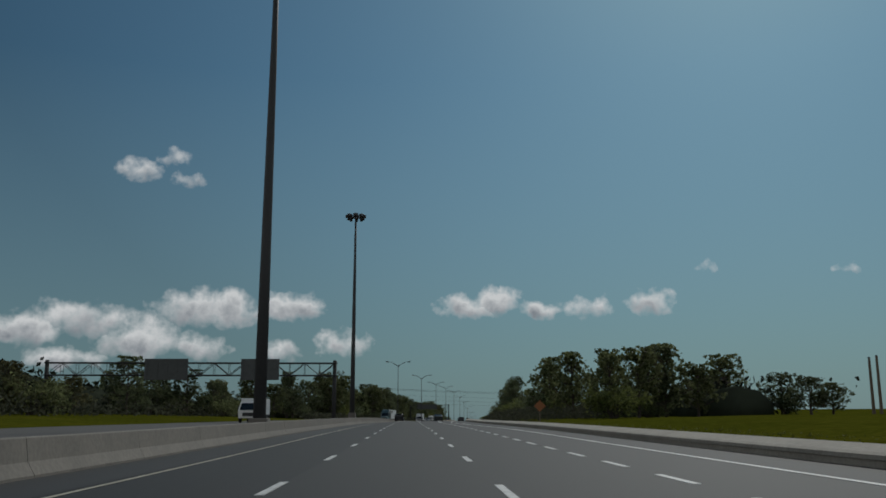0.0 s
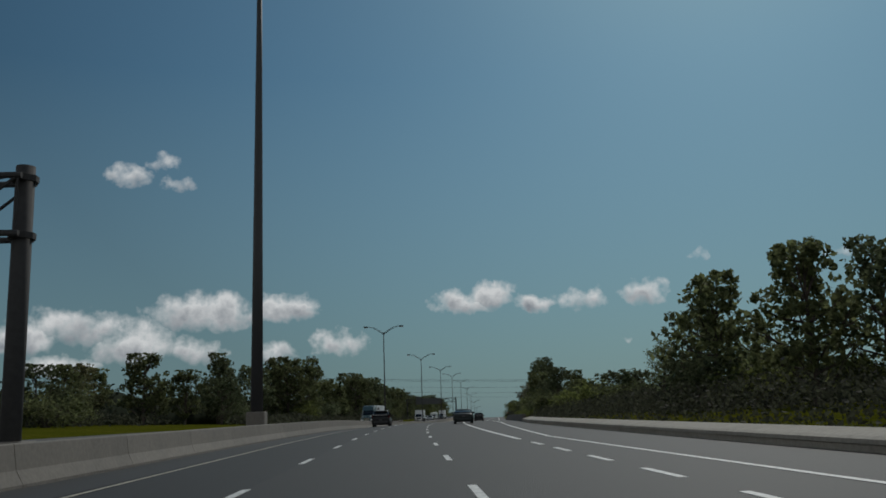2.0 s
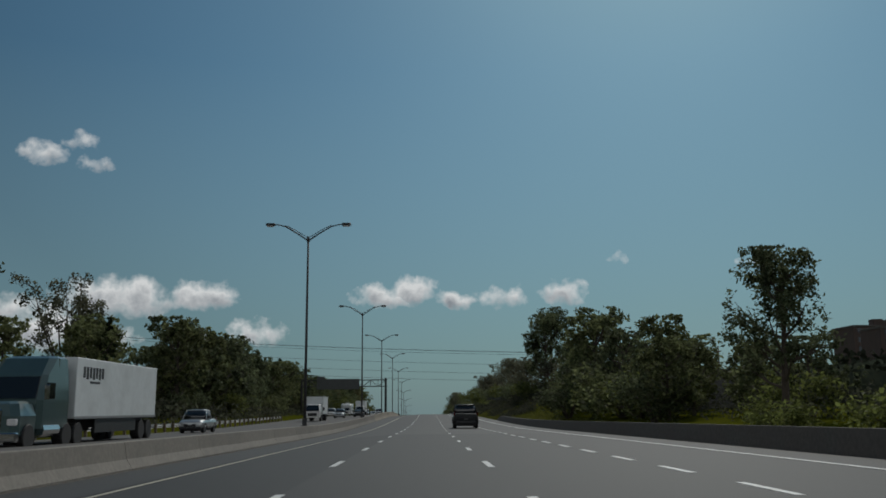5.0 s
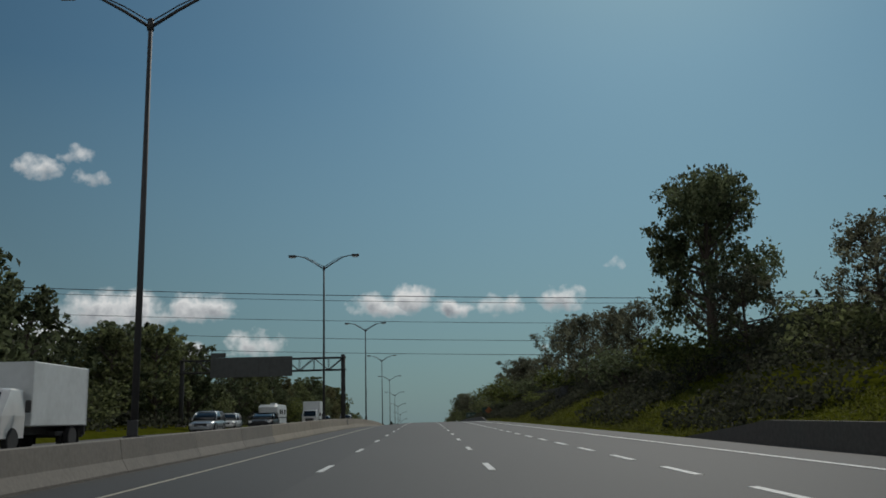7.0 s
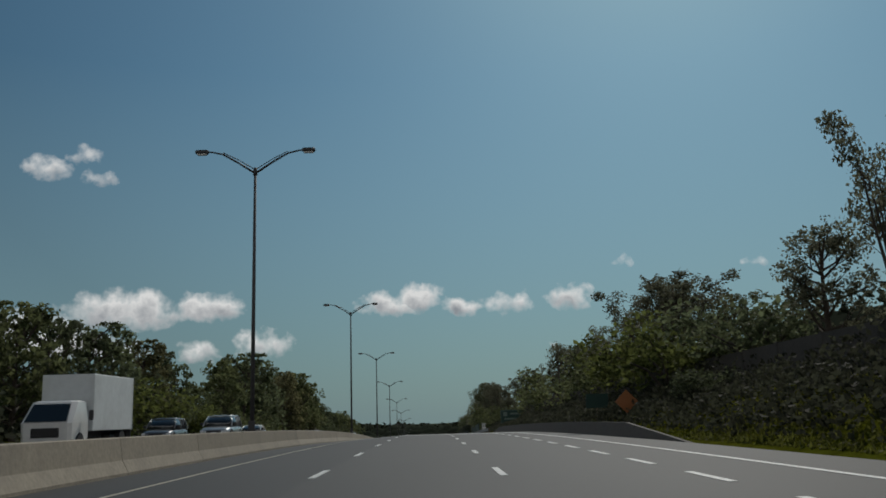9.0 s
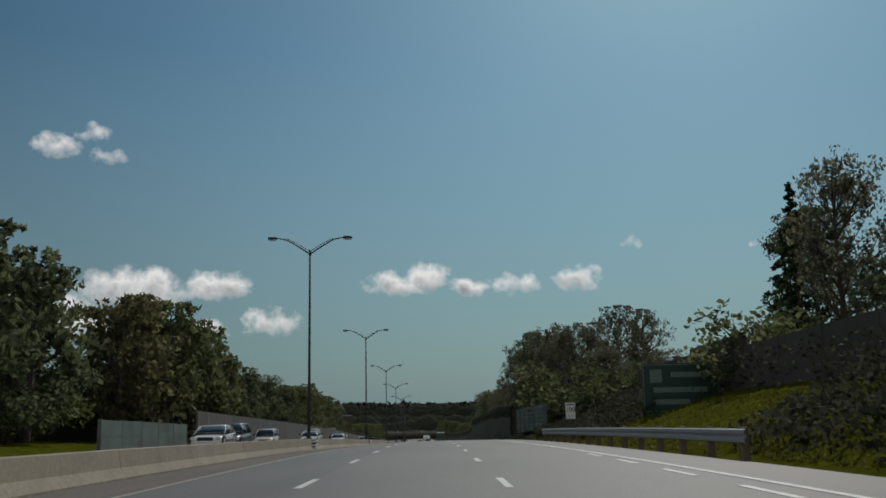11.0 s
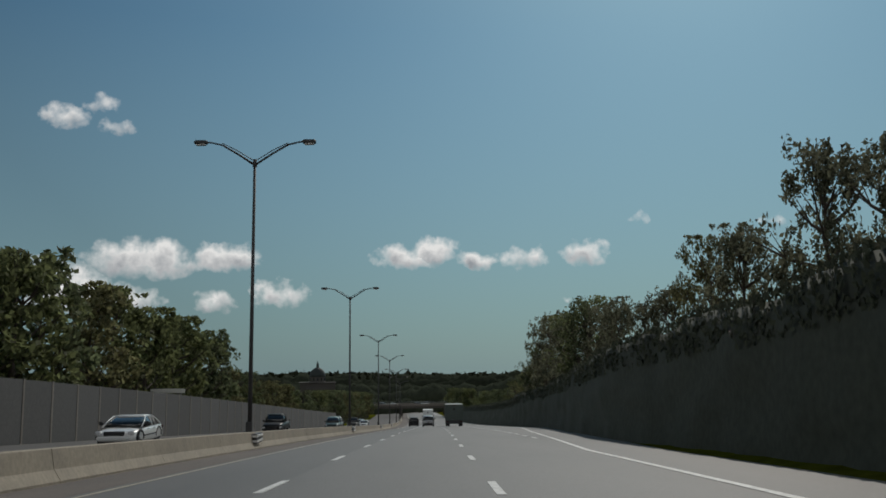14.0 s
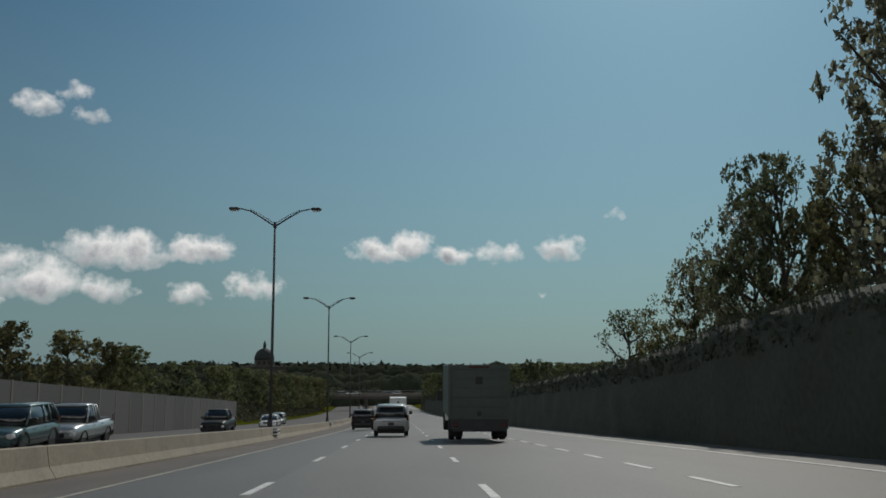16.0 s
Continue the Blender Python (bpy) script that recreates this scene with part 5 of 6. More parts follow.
def build_dome():
    s, d = 1075, -50
    church = thing("domed_building", stand(s, d, 4.6, 6, 1.12, paved=False), "dark stone building with a dome and lantern", "building")
    part("wall", join(box(-8, 8, -8, 8, -6, 10.5, 0.2), box(-5.5, 5.5, -9.5, 9.5, -6, 8.5, 0.2)), STONE, church)
    part("cornice", box(-8.4, 8.4, -8.4, 8.4, 10.5, 11.0, 0.1), STONE, church)
    drum = part("drum", tube([(0, 0, 11), (0, 0, 13.4)], 3.6, 24), STONE, church)
    loops = []
    for i in range(9):
        a = math.pi / 2 * i / 8.6
        loops.append([(3.75 * math.cos(a) * math.cos(b), 3.75 * math.cos(a) * math.sin(b), 13.4 + 4.3 * math.sin(a)) for b in (2 * math.pi * j / 24 for j in range(24))])
    part("dome", rings(loops), COPPER, church, smooth=True)
    part("lantern", join(tube([(0, 0, 17.6), (0, 0, 19.2)], 0.6, 10), tube([(0, 0, 19.2), (0, 0, 20.6)], [0.6, 0.03], 10)), COPPER, church)
    for i in range(12):
        a = 2 * math.pi * i / 12
        part("window", moved(box(-0.35, 0.35, -3.68, -3.56, 11.6, 12.9), Matrix.Rotation(a, 4, "Z")), WINDOW, drum)
    for x in (-5, -2.5, 0, 2.5, 5):
        part("window", box(x - 0.5, x + 0.5, -9.56, -9.44, 2.5, 6.5), WINDOW, church)


def build_buildings():
    for s, d, w, dep, h, mat, label, floors in ((402, 92, 30, 14, 9.5, BRICK, "dark brick apartment block behind the trees", 3), (412, 108, 9, 9, 18.5, BRICK, "brown brick tower block behind the trees", 6),
                                                (445, 122, 16, 12, 22, BRICK, "tall brown brick block with roof masts", 7)):
        z = bank(s, d)
        b = thing("apartment_building", stand(s, d, z - 0.3, 0, paved=False), label, "building")
        wall = part("wall", box(-w / 2, w / 2, 0, dep, 0, h - z, 0.05), mat, b)
        roof = part("roof", box(-w / 2 - 0.2, w / 2 + 0.2, -0.2, dep + 0.2, h - z, h - z + 0.45, 0.05), ROOFING, b)
        part("chimney", box(-1.5, 1.2, 2, 4.5, h - z + 0.45, h - z + 2.2, 0.05), mat, roof)
        part("antenna", join(tube([(w * 0.2, 3, h - z), (w * 0.2, 3, h - z + 4)], 0.06, 5), tube([(w * 0.3, 3, h - z), (w * 0.3, 3, h - z + 3)], 0.06, 5)), STEEL_DARK, roof)
        cols = max(3, int(w / 3))
        for f in range(floors):
            for c in range(cols):
                x = -w / 2 + w * (c + 0.5) / cols
                zz = (h - z) * (f + 0.35) / floors
                part("window", box(x - 0.55, x + 0.55, -0.05, 0.05, zz, zz + 1.3), WINDOW, wall)
    s, d = 268, 44
    h = thing("house", stand(s, d, bank(s, d) - 0.2, 20, paved=False), "small house with a pale pitched roof among the trees", "house")
    part("wall", box(-4, 4, -3, 3, 0, 2.6, 0.05), STONE, h)
    part("roof", rings([[(-4.4, y, 2.5), (4.4, y, 2.5), (0.0, y, 4.6)] for y in (-3.4, 3.4)]), STONE, h)
    for x in (-2.2, 0.2, 2.4):
        part("window", box(x - 0.5, x + 0.5, -3.05, -2.95, 0.9, 1.9), WINDOW, h)
    s, d = 318, 33
    h = thing("shed", stand(s, d, bank(s, d) - 0.2, 5, paved=False), "low grey shed with a shallow roof behind the trees", "shed")
    part("wall", box(-6, 6, -4, 4, 0, 3.6, 0.05), WALL_PANEL, h)
    part("roof", rings([[(-6.3, y, 3.6), (6.3, y, 3.6), (6.3, y, 4.0), (-6.3, y, 4.9)] for y in (-4.2, 4.2)]), ROOFING, h)


# ---- vehicles ----
def paint(name, colour, metal=0.3, rough=0.35):
    m = material(name, colour, rough, metal, grain=0.05, scale=3, spots=tuple(c * 0.75 for c in colour), spot_scale=1.2, spot_amount=0.25, coat=0.9 if max(colour) > 0.06 else 0.15)
    m.node_tree.nodes["Principled BSDF"].inputs["Specular IOR Level"].default_value = 0.5 if max(colour) > 0.06 else 0.3
    return m


PAINT = {
    "dark green": paint("paint_dark_green", (0.014, 0.021, 0.02), 0.0, 0.45), "black": paint("paint_black", (0.008, 0.009, 0.01), 0.0, 0.45),
    "silver": paint("paint_silver", (0.42, 0.44, 0.45), 0.6), "white": paint("paint_white", (0.72, 0.72, 0.7), 0.0),
    "grey": paint("paint_grey", (0.13, 0.14, 0.15), 0.5), "teal": paint("paint_teal", (0.06, 0.105, 0.105), 0.3),
}
SMOKED_LENS = material("smoked_red_lens", (0.018, 0.006, 0.006), 0.3, coat=0.2)
BOX_WHITE = material("truck_box_white", (0.62, 0.65, 0.65), 0.5, grain=0.06, scale=4, spots=(0.45, 0.47, 0.46), spot_scale=0.8, spot_amount=0.5, bump=0.05)

BOX_GREY = material("truck_box_grey", (0.075, 0.1, 0.09), 0.6, grain=0.1, scale=4, spots=(0.05, 0.068, 0.062), spot_scale=0.8, spot_amount=0.5, bump=0.05)


def section(hw, lo, hi, y):
    h = hi - lo
    half = [(0.72, 0.0), (0.95, 0.03), (0.985, 0.2), (1.0, 0.45), (0.99, 0.64), (0.95, 0.82), (0.84, 0.96), (0.45, 1.0)]
    left = [(-a * hw, y, lo + b * h) for a, b in half]
    return left + [(-x, yy, z) for x, yy, z in reversed(left)]


def plan_ring(hw, y0, y1, z, cut=0.14):
    c = min(cut, hw * 0.4)
    return [(-hw + c, y0, z), (hw - c, y0, z), (hw, y0 + c, z), (hw, y1 - c, z), (hw - c, y1, z), (-hw + c, y1, z), (-hw, y1 - c, z), (-hw, y0 + c, z)]


def wheel(parent, x, y, r=0.37, w=0.24):
    s = 1 if x > 0 else -1
    prof = [(-w / 2, r * 0.62), (-w / 2, r * 0.93), (-w / 2 + 0.04, r), (w / 2 - 0.04, r), (w / 2, r * 0.93), (w / 2, r * 0.62)]
    loops = [[(x + px, y + pr * math.cos(a), r + pr * math.sin(a)) for a in (2 * math.pi * j / 18 for j in range(18))] for px, pr in prof]
    tyre = part("wheel", rings(loops), RUBBER, parent)
    face = x + s * (w / 2 - 0.03)
    hub = rings([[(face + s * dx, y + rr * math.cos(a), r + rr * math.sin(a)) for a in (2 * math.pi * j / 18 for j in range(18))] for dx, rr in ((-0.05, r * 0.62), (0.0, r * 0.6), (-0.015, r * 0.5), (0.02, r * 0.16))])
    part("rim", hub, RIM, tyre)


KINDS = {  # length, width, height, belt, body stations (y share, half width share, low, high), cabin (y0, y1 at belt; y0, y1 at roof)
    "sedan": (4.5, 2.06, 1.48, 0.98, [(0, .84, .36, .93), (.012, .92, .26, 1.0), (.05, .97, .21, 1.07), (.12, .99, .19, 1.08), (.3, 1, .18, 1.03), (.62, 1, .18, .98), (.8, .98, .24, .92), (.95, .9, .28, .8), (1, .76, .36, .68)], (.1, .77, .3, .54)),
    "suv": (4.3, 2.1, 1.8, 1.1, [(0, .88, .42, 1.04), (.012, .95, .32, 1.12), (.06, .99, .27, 1.14), (.35, 1, .25, 1.12), (.66, 1, .25, 1.09), (.8, .98, .3, 1.04), (.95, .92, .34, .94), (1, .8, .44, .8)], (.02, .77, .09, .6)),
    "wagon": (4.4, 2.02, 1.75, 1.1, [(0, .84, .46, 1.05), (.015, .92, .33, 1.12), (.08, .98, .28, 1.14), (.35, 1, .26, 1.12), (.66, 1, .26, 1.08), (.8, .98, .28, 1.02), (.95, .9, .32, .9), (1, .78, .42, .76)], (.03, .76, .12, .58)),
    "pickup": (5.2, 2.12, 1.98, 1.2, [(0, .9, .55, 1.16), (.01, .95, .42, 1.22), (.05, .98, .4, 1.22), (.38, 1, .38, 1.2), (.66, 1, .38, 1.2), (.8, .99, .4, 1.18), (.95, .95, .42, 1.12), (1, .86, .5, .95)], (.38, .74, .42, .63)),
}


def car(kind, m, colour, label, oncoming=False, rails=False, group=""):
    length, width, height, belt, stations, (b0, b1, r0, r1) = KINDS[kind]
    body_mat = PAINT[colour]
    dark = colour in ("black", "dark green")
    trim = PLASTIC if dark else CHROME
    names = {"sedan": ("car", "car"), "suv": ("suv", "car"), "wagon": ("estate_car", "car"), "pickup": ("pickup_truck", "pickup")}[kind]
    ob = thing(names[0], m, label, names[1], group)
    hw = width / 2
    body = part("body", rings([section(hw * k, lo, hi, y * length) for y, k, lo, hi in stations]), body_mat, ob, smooth=False)
    sub = body.modifiers.new("round", "SUBSURF")
    sub.levels = sub.render_levels = 2 if dark else 1
    body.data.polygons.foreach_set("use_smooth", [True] * len(body.data.polygons))
    part("underbody", box(-hw * 0.8, hw * 0.8, 0.2, length - 0.3, 0.2, 0.45, 0.05), PLASTIC, ob)
    low = belt - 0.04
    mid = (low + height) / 2
    y0, y1, t0, t1 = b0 * length, b1 * length, r0 * length, r1 * length
    cabin = part("glasshouse", rings([plan_ring(hw * 0.93, y0, y1, low, 0.2), plan_ring(hw * 0.86, y0 + (t0 - y0) * 0.55, y1 + (t1 - y1) * 0.52, mid, 0.2), plan_ring(hw * 0.75, t0, t1, height - 0.07, 0.2)]), CAR_GLASS, ob, "dark glass", smooth=True)
    roof = part("roof", rings([plan_ring(hw * 0.765, t0 - 0.04, t1 + 0.05, height - 0.1, 0.2), plan_ring(hw * 0.75, t0, t1, height - 0.03, 0.22), plan_ring(hw * 0.55, t0 + 0.2, t1 - 0.25, height, 0.25)]), body_mat, ob, smooth=True)
    for side in (-1, 1):
        for ya, yb in ((y0 + 0.06, t0 + 0.06), (y1 - 0.06, t1 - 0.06), ((y0 + y1) / 2 - 0.1, (t0 + t1) / 2), (y0 * 0.72 + y1 * 0.28, t0 * 0.74 + t1 * 0.26)):
            part("pillar", tube([(side * hw * 0.93, ya, low), (side * hw * 0.865, ya + (yb - ya) * 0.55, mid), (side * hw * 0.755, yb, height - 0.06)], [0.045, 0.04, 0.035], 6), body_mat, ob, smooth=True)
        part("mirror", join(box(side * (hw + 0.02) - 0.02, side * (hw + 0.02) + 0.02, y1 - 0.42, y1 - 0.36, belt + 0.02, belt + 0.08), box(*sorted((side * (hw + 0.0), side * (hw + 0.2))), y1 - 0.45, y1 - 0.3, belt + 0.04, belt + 0.22, 0.03)), PLASTIC, ob)
        for y in (length * 0.19, length * 0.8):
            wheel(ob, side * (hw - 0.17), y, 0.35 if kind in ("sedan", "wagon") else 0.39)
            arch = [(side * (hw - 0.05), y + 0.43 * math.cos(a), 0.38 + 0.42 * math.sin(a)) for a in (math.pi * j / 10 for j in range(11))]
            part("wheel_arch", tube(arch, 0.06, 6), RUBBER, ob)
        x0, x1 = sorted((side * hw * 0.62, side * hw * 0.9))
        xr = sorted((side * hw * (0.56 if kind == "sedan" else 0.74), side * hw * 0.9))
        zt = belt - (0.28 if kind == "sedan" else 0.16)
        part("tail_light", rings([[(side * hw * a, y, z) for a, y in ((0.6 if kind == "sedan" else 0.84, 0.03), (0.85, 0.045), (0.955, 0.12), (0.975, 0.34), (0.955, 0.34), (0.9, 0.16), (0.62 if kind == "sedan" else 0.86, 0.1))]
                                   for z in (zt, zt + (0.17 if kind == "sedan" else 0.3))]), SMOKED_LENS if dark and kind == "sedan" else RED_LENS, ob)
        part("headlight", box(x0, x1, length - 0.3, length - 0.06, 0.62, 0.82, 0.05), CLEAR_LENS, ob)
        part("door_trim", box(*sorted((side * (hw - 0.015), side * (hw + 0.012))), length * 0.3, length * 0.7, 0.5, 0.56, 0.006), PLASTIC if colour != "dark green" else CHROME, ob)
        for f in (0.36, 0.56):
            part("door_handle", box(*sorted((side * (hw - 0.02), side * (hw + 0.025))), length * f, length * f + 0.17, belt - 0.2, belt - 0.16, 0.008), CHROME, ob)
        if rails:
            part("roof_rail", tube([(side * hw * 0.68, t0 + 0.15, height - 0.03), (side * hw * 0.68, t0 + 0.35, height + 0.025), (side * hw * 0.68, t1 - 0.4, height + 0.025), (side * hw * 0.68, t1 - 0.2, height - 0.02)], 0.02, 5), CHROME, ob)
    zb = 0.22 if kind == "sedan" else 0.3
    part("rear_bumper", rings([plan_ring(hw * 0.86, 0.02, 0.5, zb, 0.25), plan_ring(hw * 0.96, -0.05, 0.5, zb + 0.08, 0.3), plan_ring(hw * 0.975, -0.06, 0.5, zb + 0.26, 0.3), plan_ring(hw * 0.93, -0.01, 0.5, zb + 0.34, 0.28)]),
         PLASTIC if kind != "sedan" else body_mat, ob, smooth=True)
    part("valance", box(-hw * 0.72, hw * 0.72, 0.0, 0.2, zb - 0.05, zb + 0.07, 0.03), PLASTIC, ob)
    part("front_bumper", box(-hw * 0.82, hw * 0.82, length - 0.22, length + 0.03, 0.34, 0.56, 0.06), PLASTIC if kind == "pickup" else body_mat, ob)
    part("grille", box(-hw * 0.48, hw * 0.48, length - 0.2, length - 0.02, 0.58, 0.8, 0.03), PLASTIC, ob)
    part("number_plate", box(-0.17, 0.17, -0.09, -0.03, 0.68, 0.84, 0.008), PLATE, ob)
    part("rear_trim", box(-hw * 0.5, hw * 0.5, -0.035, 0.02, 0.88, 0.93, 0.01), trim if kind != "pickup" else PLASTIC, ob)
    if kind == "pickup":
        part("cargo_bed", box(-hw * 0.8, hw * 0.8, 0.12, y0 - 0.1, 1.14, 1.225, 0.01), PLASTIC, ob)
    if kind in ("suv", "wagon"):
        part("spoiler", box(-hw * 0.7, hw * 0.7, t0 - 0.22, t0 + 0.1, height - 0.11, height - 0.05, 0.02), body_mat, ob)
    return ob


def box_truck(m, label, high=3.0, long=7.5, skin=None):
    ob = thing("box_truck", m, label, "truck")
    hw = 1.2
    skin = skin or BOX_WHITE
    cargo = part("cargo_box", box(-hw, hw, 0, long - 2.3, 0.92, high, 0.03), skin, ob)
    # rear frame and roll-up door with its slats
    part("rear_frame", join(box(-hw - 0.015, -hw + 0.1, -0.04, 0.0, 0.9, high + 0.01), box(hw - 0.1, hw + 0.015, -0.04, 0.0, 0.9, high + 0.01),
                            box(-hw + 0.1, hw - 0.1, -0.04, 0.0, high - 0.16, high + 0.01), box(-hw + 0.1, hw - 0.1, -0.04, 0.0, 0.9, 1.0)), skin, cargo)
    n = 5
    for i in range(n):
        a, b = 1.0 + (high - 1.16) * i / n, 1.0 + (high - 1.16) * (i + 1) / n
        part("door_slat", box(-hw + 0.11, hw - 0.11, -0.022, -0.002, a + 0.008, b - 0.008, 0.006), skin, cargo)
    part("emblem", box(-0.14, 0.14, -0.03, -0.022, high - 0.75, high - 0.45, 0.002), PLASTIC, cargo, "small dark emblem on the door")
    part("door_latch", box(-0.08, 0.08, -0.06, -0.02, 1.02, 1.2, 0.01), STEEL_DARK, cargo)
    part("marker_light", box(-0.4, 0.4, -0.055, -0.04, high - 0.1, high - 0.05), RED_LENS, cargo)
    part("tail_board", box(-hw + 0.06, hw - 0.06, -0.12, -0.04, 0.5, 0.9, 0.02), STEEL_DARK, ob)
    part("rear_bumper", box(-hw + 0.15, hw - 0.15, -0.16, -0.02, 0.42, 0.54, 0.03), STEEL_DARK, ob)
    for side in (-1, 1):
        part("tail_light", box(*sorted((side * 0.85, side * 1.05)), -0.145, -0.1, 0.62, 0.76, 0.02), RED_LENS, ob)
        part("mud_flap", box(*sorted((side * 0.62, side * 1.16)), 0.55, 0.58, 0.18, 0.75), RUBBER, ob)
        part("chassis_rail", box(*sorted((side * 0.35, side * 0.48)), 0.0, long - 0.8, 0.6, 0.86), STEEL_DARK, ob)
        for x in (1.03, 0.74):
            wheel(ob, side * x, 1.2, 0.44, 0.24)
        wheel(ob, side * 1.0, long - 1.1, 0.44, 0.26)
        part("mirror", box(*sorted((side * 1.25, side * 1.45)), long - 1.7, long - 1.6, 1.4, 1.85, 0.03), PLASTIC, ob)
    part("number_plate", box(-0.17, 0.17, -0.13, -0.12, 0.6, 0.75), PLATE, ob)
    part("under_frame", box(-0.9, 0.9, 0.3, 2.2, 0.5, 0.7, 0.05), STEEL_DARK, ob)
    part("cab", rings([plan_ring(1.08, long - 2.15, long - 0.1, 0.5, 0.15), plan_ring(1.1, long - 2.15, long - 0.05, 1.3, 0.15), plan_ring(1.0, long - 2.15, long - 0.8, 2.2, 0.2), plan_ring(0.9, long - 2.1, long - 0.95, 2.28, 0.2)]), PAINT["white"], ob)
    part("windscreen", rings([[(-0.9, long - 0.1, 1.36), (0.9, long - 0.1, 1.36), (0.8, long - 0.72, 2.1), (-0.8, long - 0.72, 2.1)], [(-0.9, long - 0.02, 1.38), (0.9, long - 0.02, 1.38), (0.8, long - 0.68, 2.13), (-0.8, long - 0.68, 2.13)]]), CAR_GLASS, ob)
    part("grille", box(-0.6, 0.6, long - 0.12, long - 0.02, 0.7, 1.1, 0.03), PLASTIC, ob)
    return ob


def semi_truck(m, label, trailer=13.0):
    """Tractor and box trailer; the trailer's rear is at the origin."""
    ob = thing("semi_trailer_truck", m, label, "truck")
    box_part = part("trailer", box(-1.25, 1.25, 0, trailer, 1.15, 3.75, 0.03), BOX_WHITE, ob, "plain white trailer body")
    for side in (-1, 1):
        bars = [box(*sorted((side * 1.25, side * 1.256)), trailer - 0.7 - 0.36 * k - 0.26, trailer - 0.7 - 0.36 * k, 2.9 - 0.06 * (k % 2), 3.38) for k in range(7)]
        part("lettering", join(*bars, box(*sorted((side * 1.25, side * 1.256)), trailer - 2.7, trailer - 1.5, 2.66, 2.76)), BLACK, box_part, "row of dark unreadable lettering")
        part("bottom_rail", box(*sorted((side * 1.25, side * 1.265)), 0.02, trailer - 0.02, 1.13, 1.24), GALVANISED, box_part)
        part("side_skirt", box(*sorted((side * 1.15, side * 1.2)), 3.0, trailer - 2.5, 0.5, 1.12), PLASTIC, ob)
        for y in (0.9, 2.1, trailer - 0.6, trailer + 0.6):
            wheel(ob, side * 1.0, y, 0.5, 0.45)
        wheel(ob, side * 1.05, trailer + 4.0, 0.5, 0.3)
        part("exhaust", tube([(side * 1.05, trailer + 1.5, 1.0), (side * 1.05, trailer + 1.5, 3.6)], 0.08, 8), CHROME, ob)
        part("fuel_tank", tube([(side * 0.95, trailer + 1.4, 0.75), (side * 0.95, trailer + 2.9, 0.75)], 0.32, 12), CHROME, ob)
        part("headlight", box(*sorted((side * 0.75, side * 1.1)), trailer + 4.75, trailer + 4.95, 0.95, 1.2, 0.04), CLEAR_LENS, ob)
        part("mirror", box(*sorted((side * 1.3, side * 1.5)), trailer + 3.1, trailer + 3.2, 1.9, 2.5, 0.03), CHROME, ob)
    t = trailer
    part("cab", rings([plan_ring(1.2, t + 0.4, t + 3.2, 0.8, 0.2), plan_ring(1.22, t + 0.4, t + 3.2, 1.9, 0.2), plan_ring(1.15, t + 0.4, t + 2.7, 2.9, 0.2), plan_ring(1.1, t + 0.45, t + 1.9, 3.6, 0.25), plan_ring(0.95, t + 0.6, t + 1.6, 3.7, 0.25)]), PAINT["teal"], ob)
    part("bonnet", rings([plan_ring(1.1, t + 3.1, t + 4.9, 0.55, 0.25), plan_ring(1.12, t + 3.1, t + 4.9, 1.3, 0.25), plan_ring(0.95, t + 3.1, t + 4.7, 1.75, 0.25), plan_ring(0.8, t + 3.1, t + 4.5, 1.85, 0.2)]), PAINT["teal"], ob)
    part("grille", box(-0.55, 0.55, t + 4.8, t + 4.96, 0.75, 1.55, 0.04), CHROME, ob)
    part("bumper", box(-1.2, 1.2, t + 4.8, t + 5.1, 0.35, 0.7, 0.05), CHROME, ob)
    part("windscreen", rings([[(-1.0, t + 3.14, 1.95), (1.0, t + 3.14, 1.95), (0.95, t + 2.72, 2.8), (-0.95, t + 2.72, 2.8)], [(-1.0, t + 3.24, 1.97), (1.0, t + 3.24, 1.97), (0.95, t + 2.8, 2.83), (-0.95, t + 2.8, 2.83)]]), CAR_GLASS, ob)
    for side in (-1, 1):
        part("side_window", box(*sorted((side * 1.19, side * 1.235)), t + 2.0, t + 2.75, 1.95, 2.6, 0.01), CAR_GLASS, ob)
    part("chassis", box(-0.5, 0.5, -0.1, t + 4.5, 0.7, 1.1, 0.03), STEEL_DARK, ob)
    part("rear_frame", join(box(-1.26, 1.26, -0.05, 0, 1.1, 1.25), box(-1.26, 1.26, -0.05, 0, 3.66, 3.78)), GALVANISED, ob)
    return ob


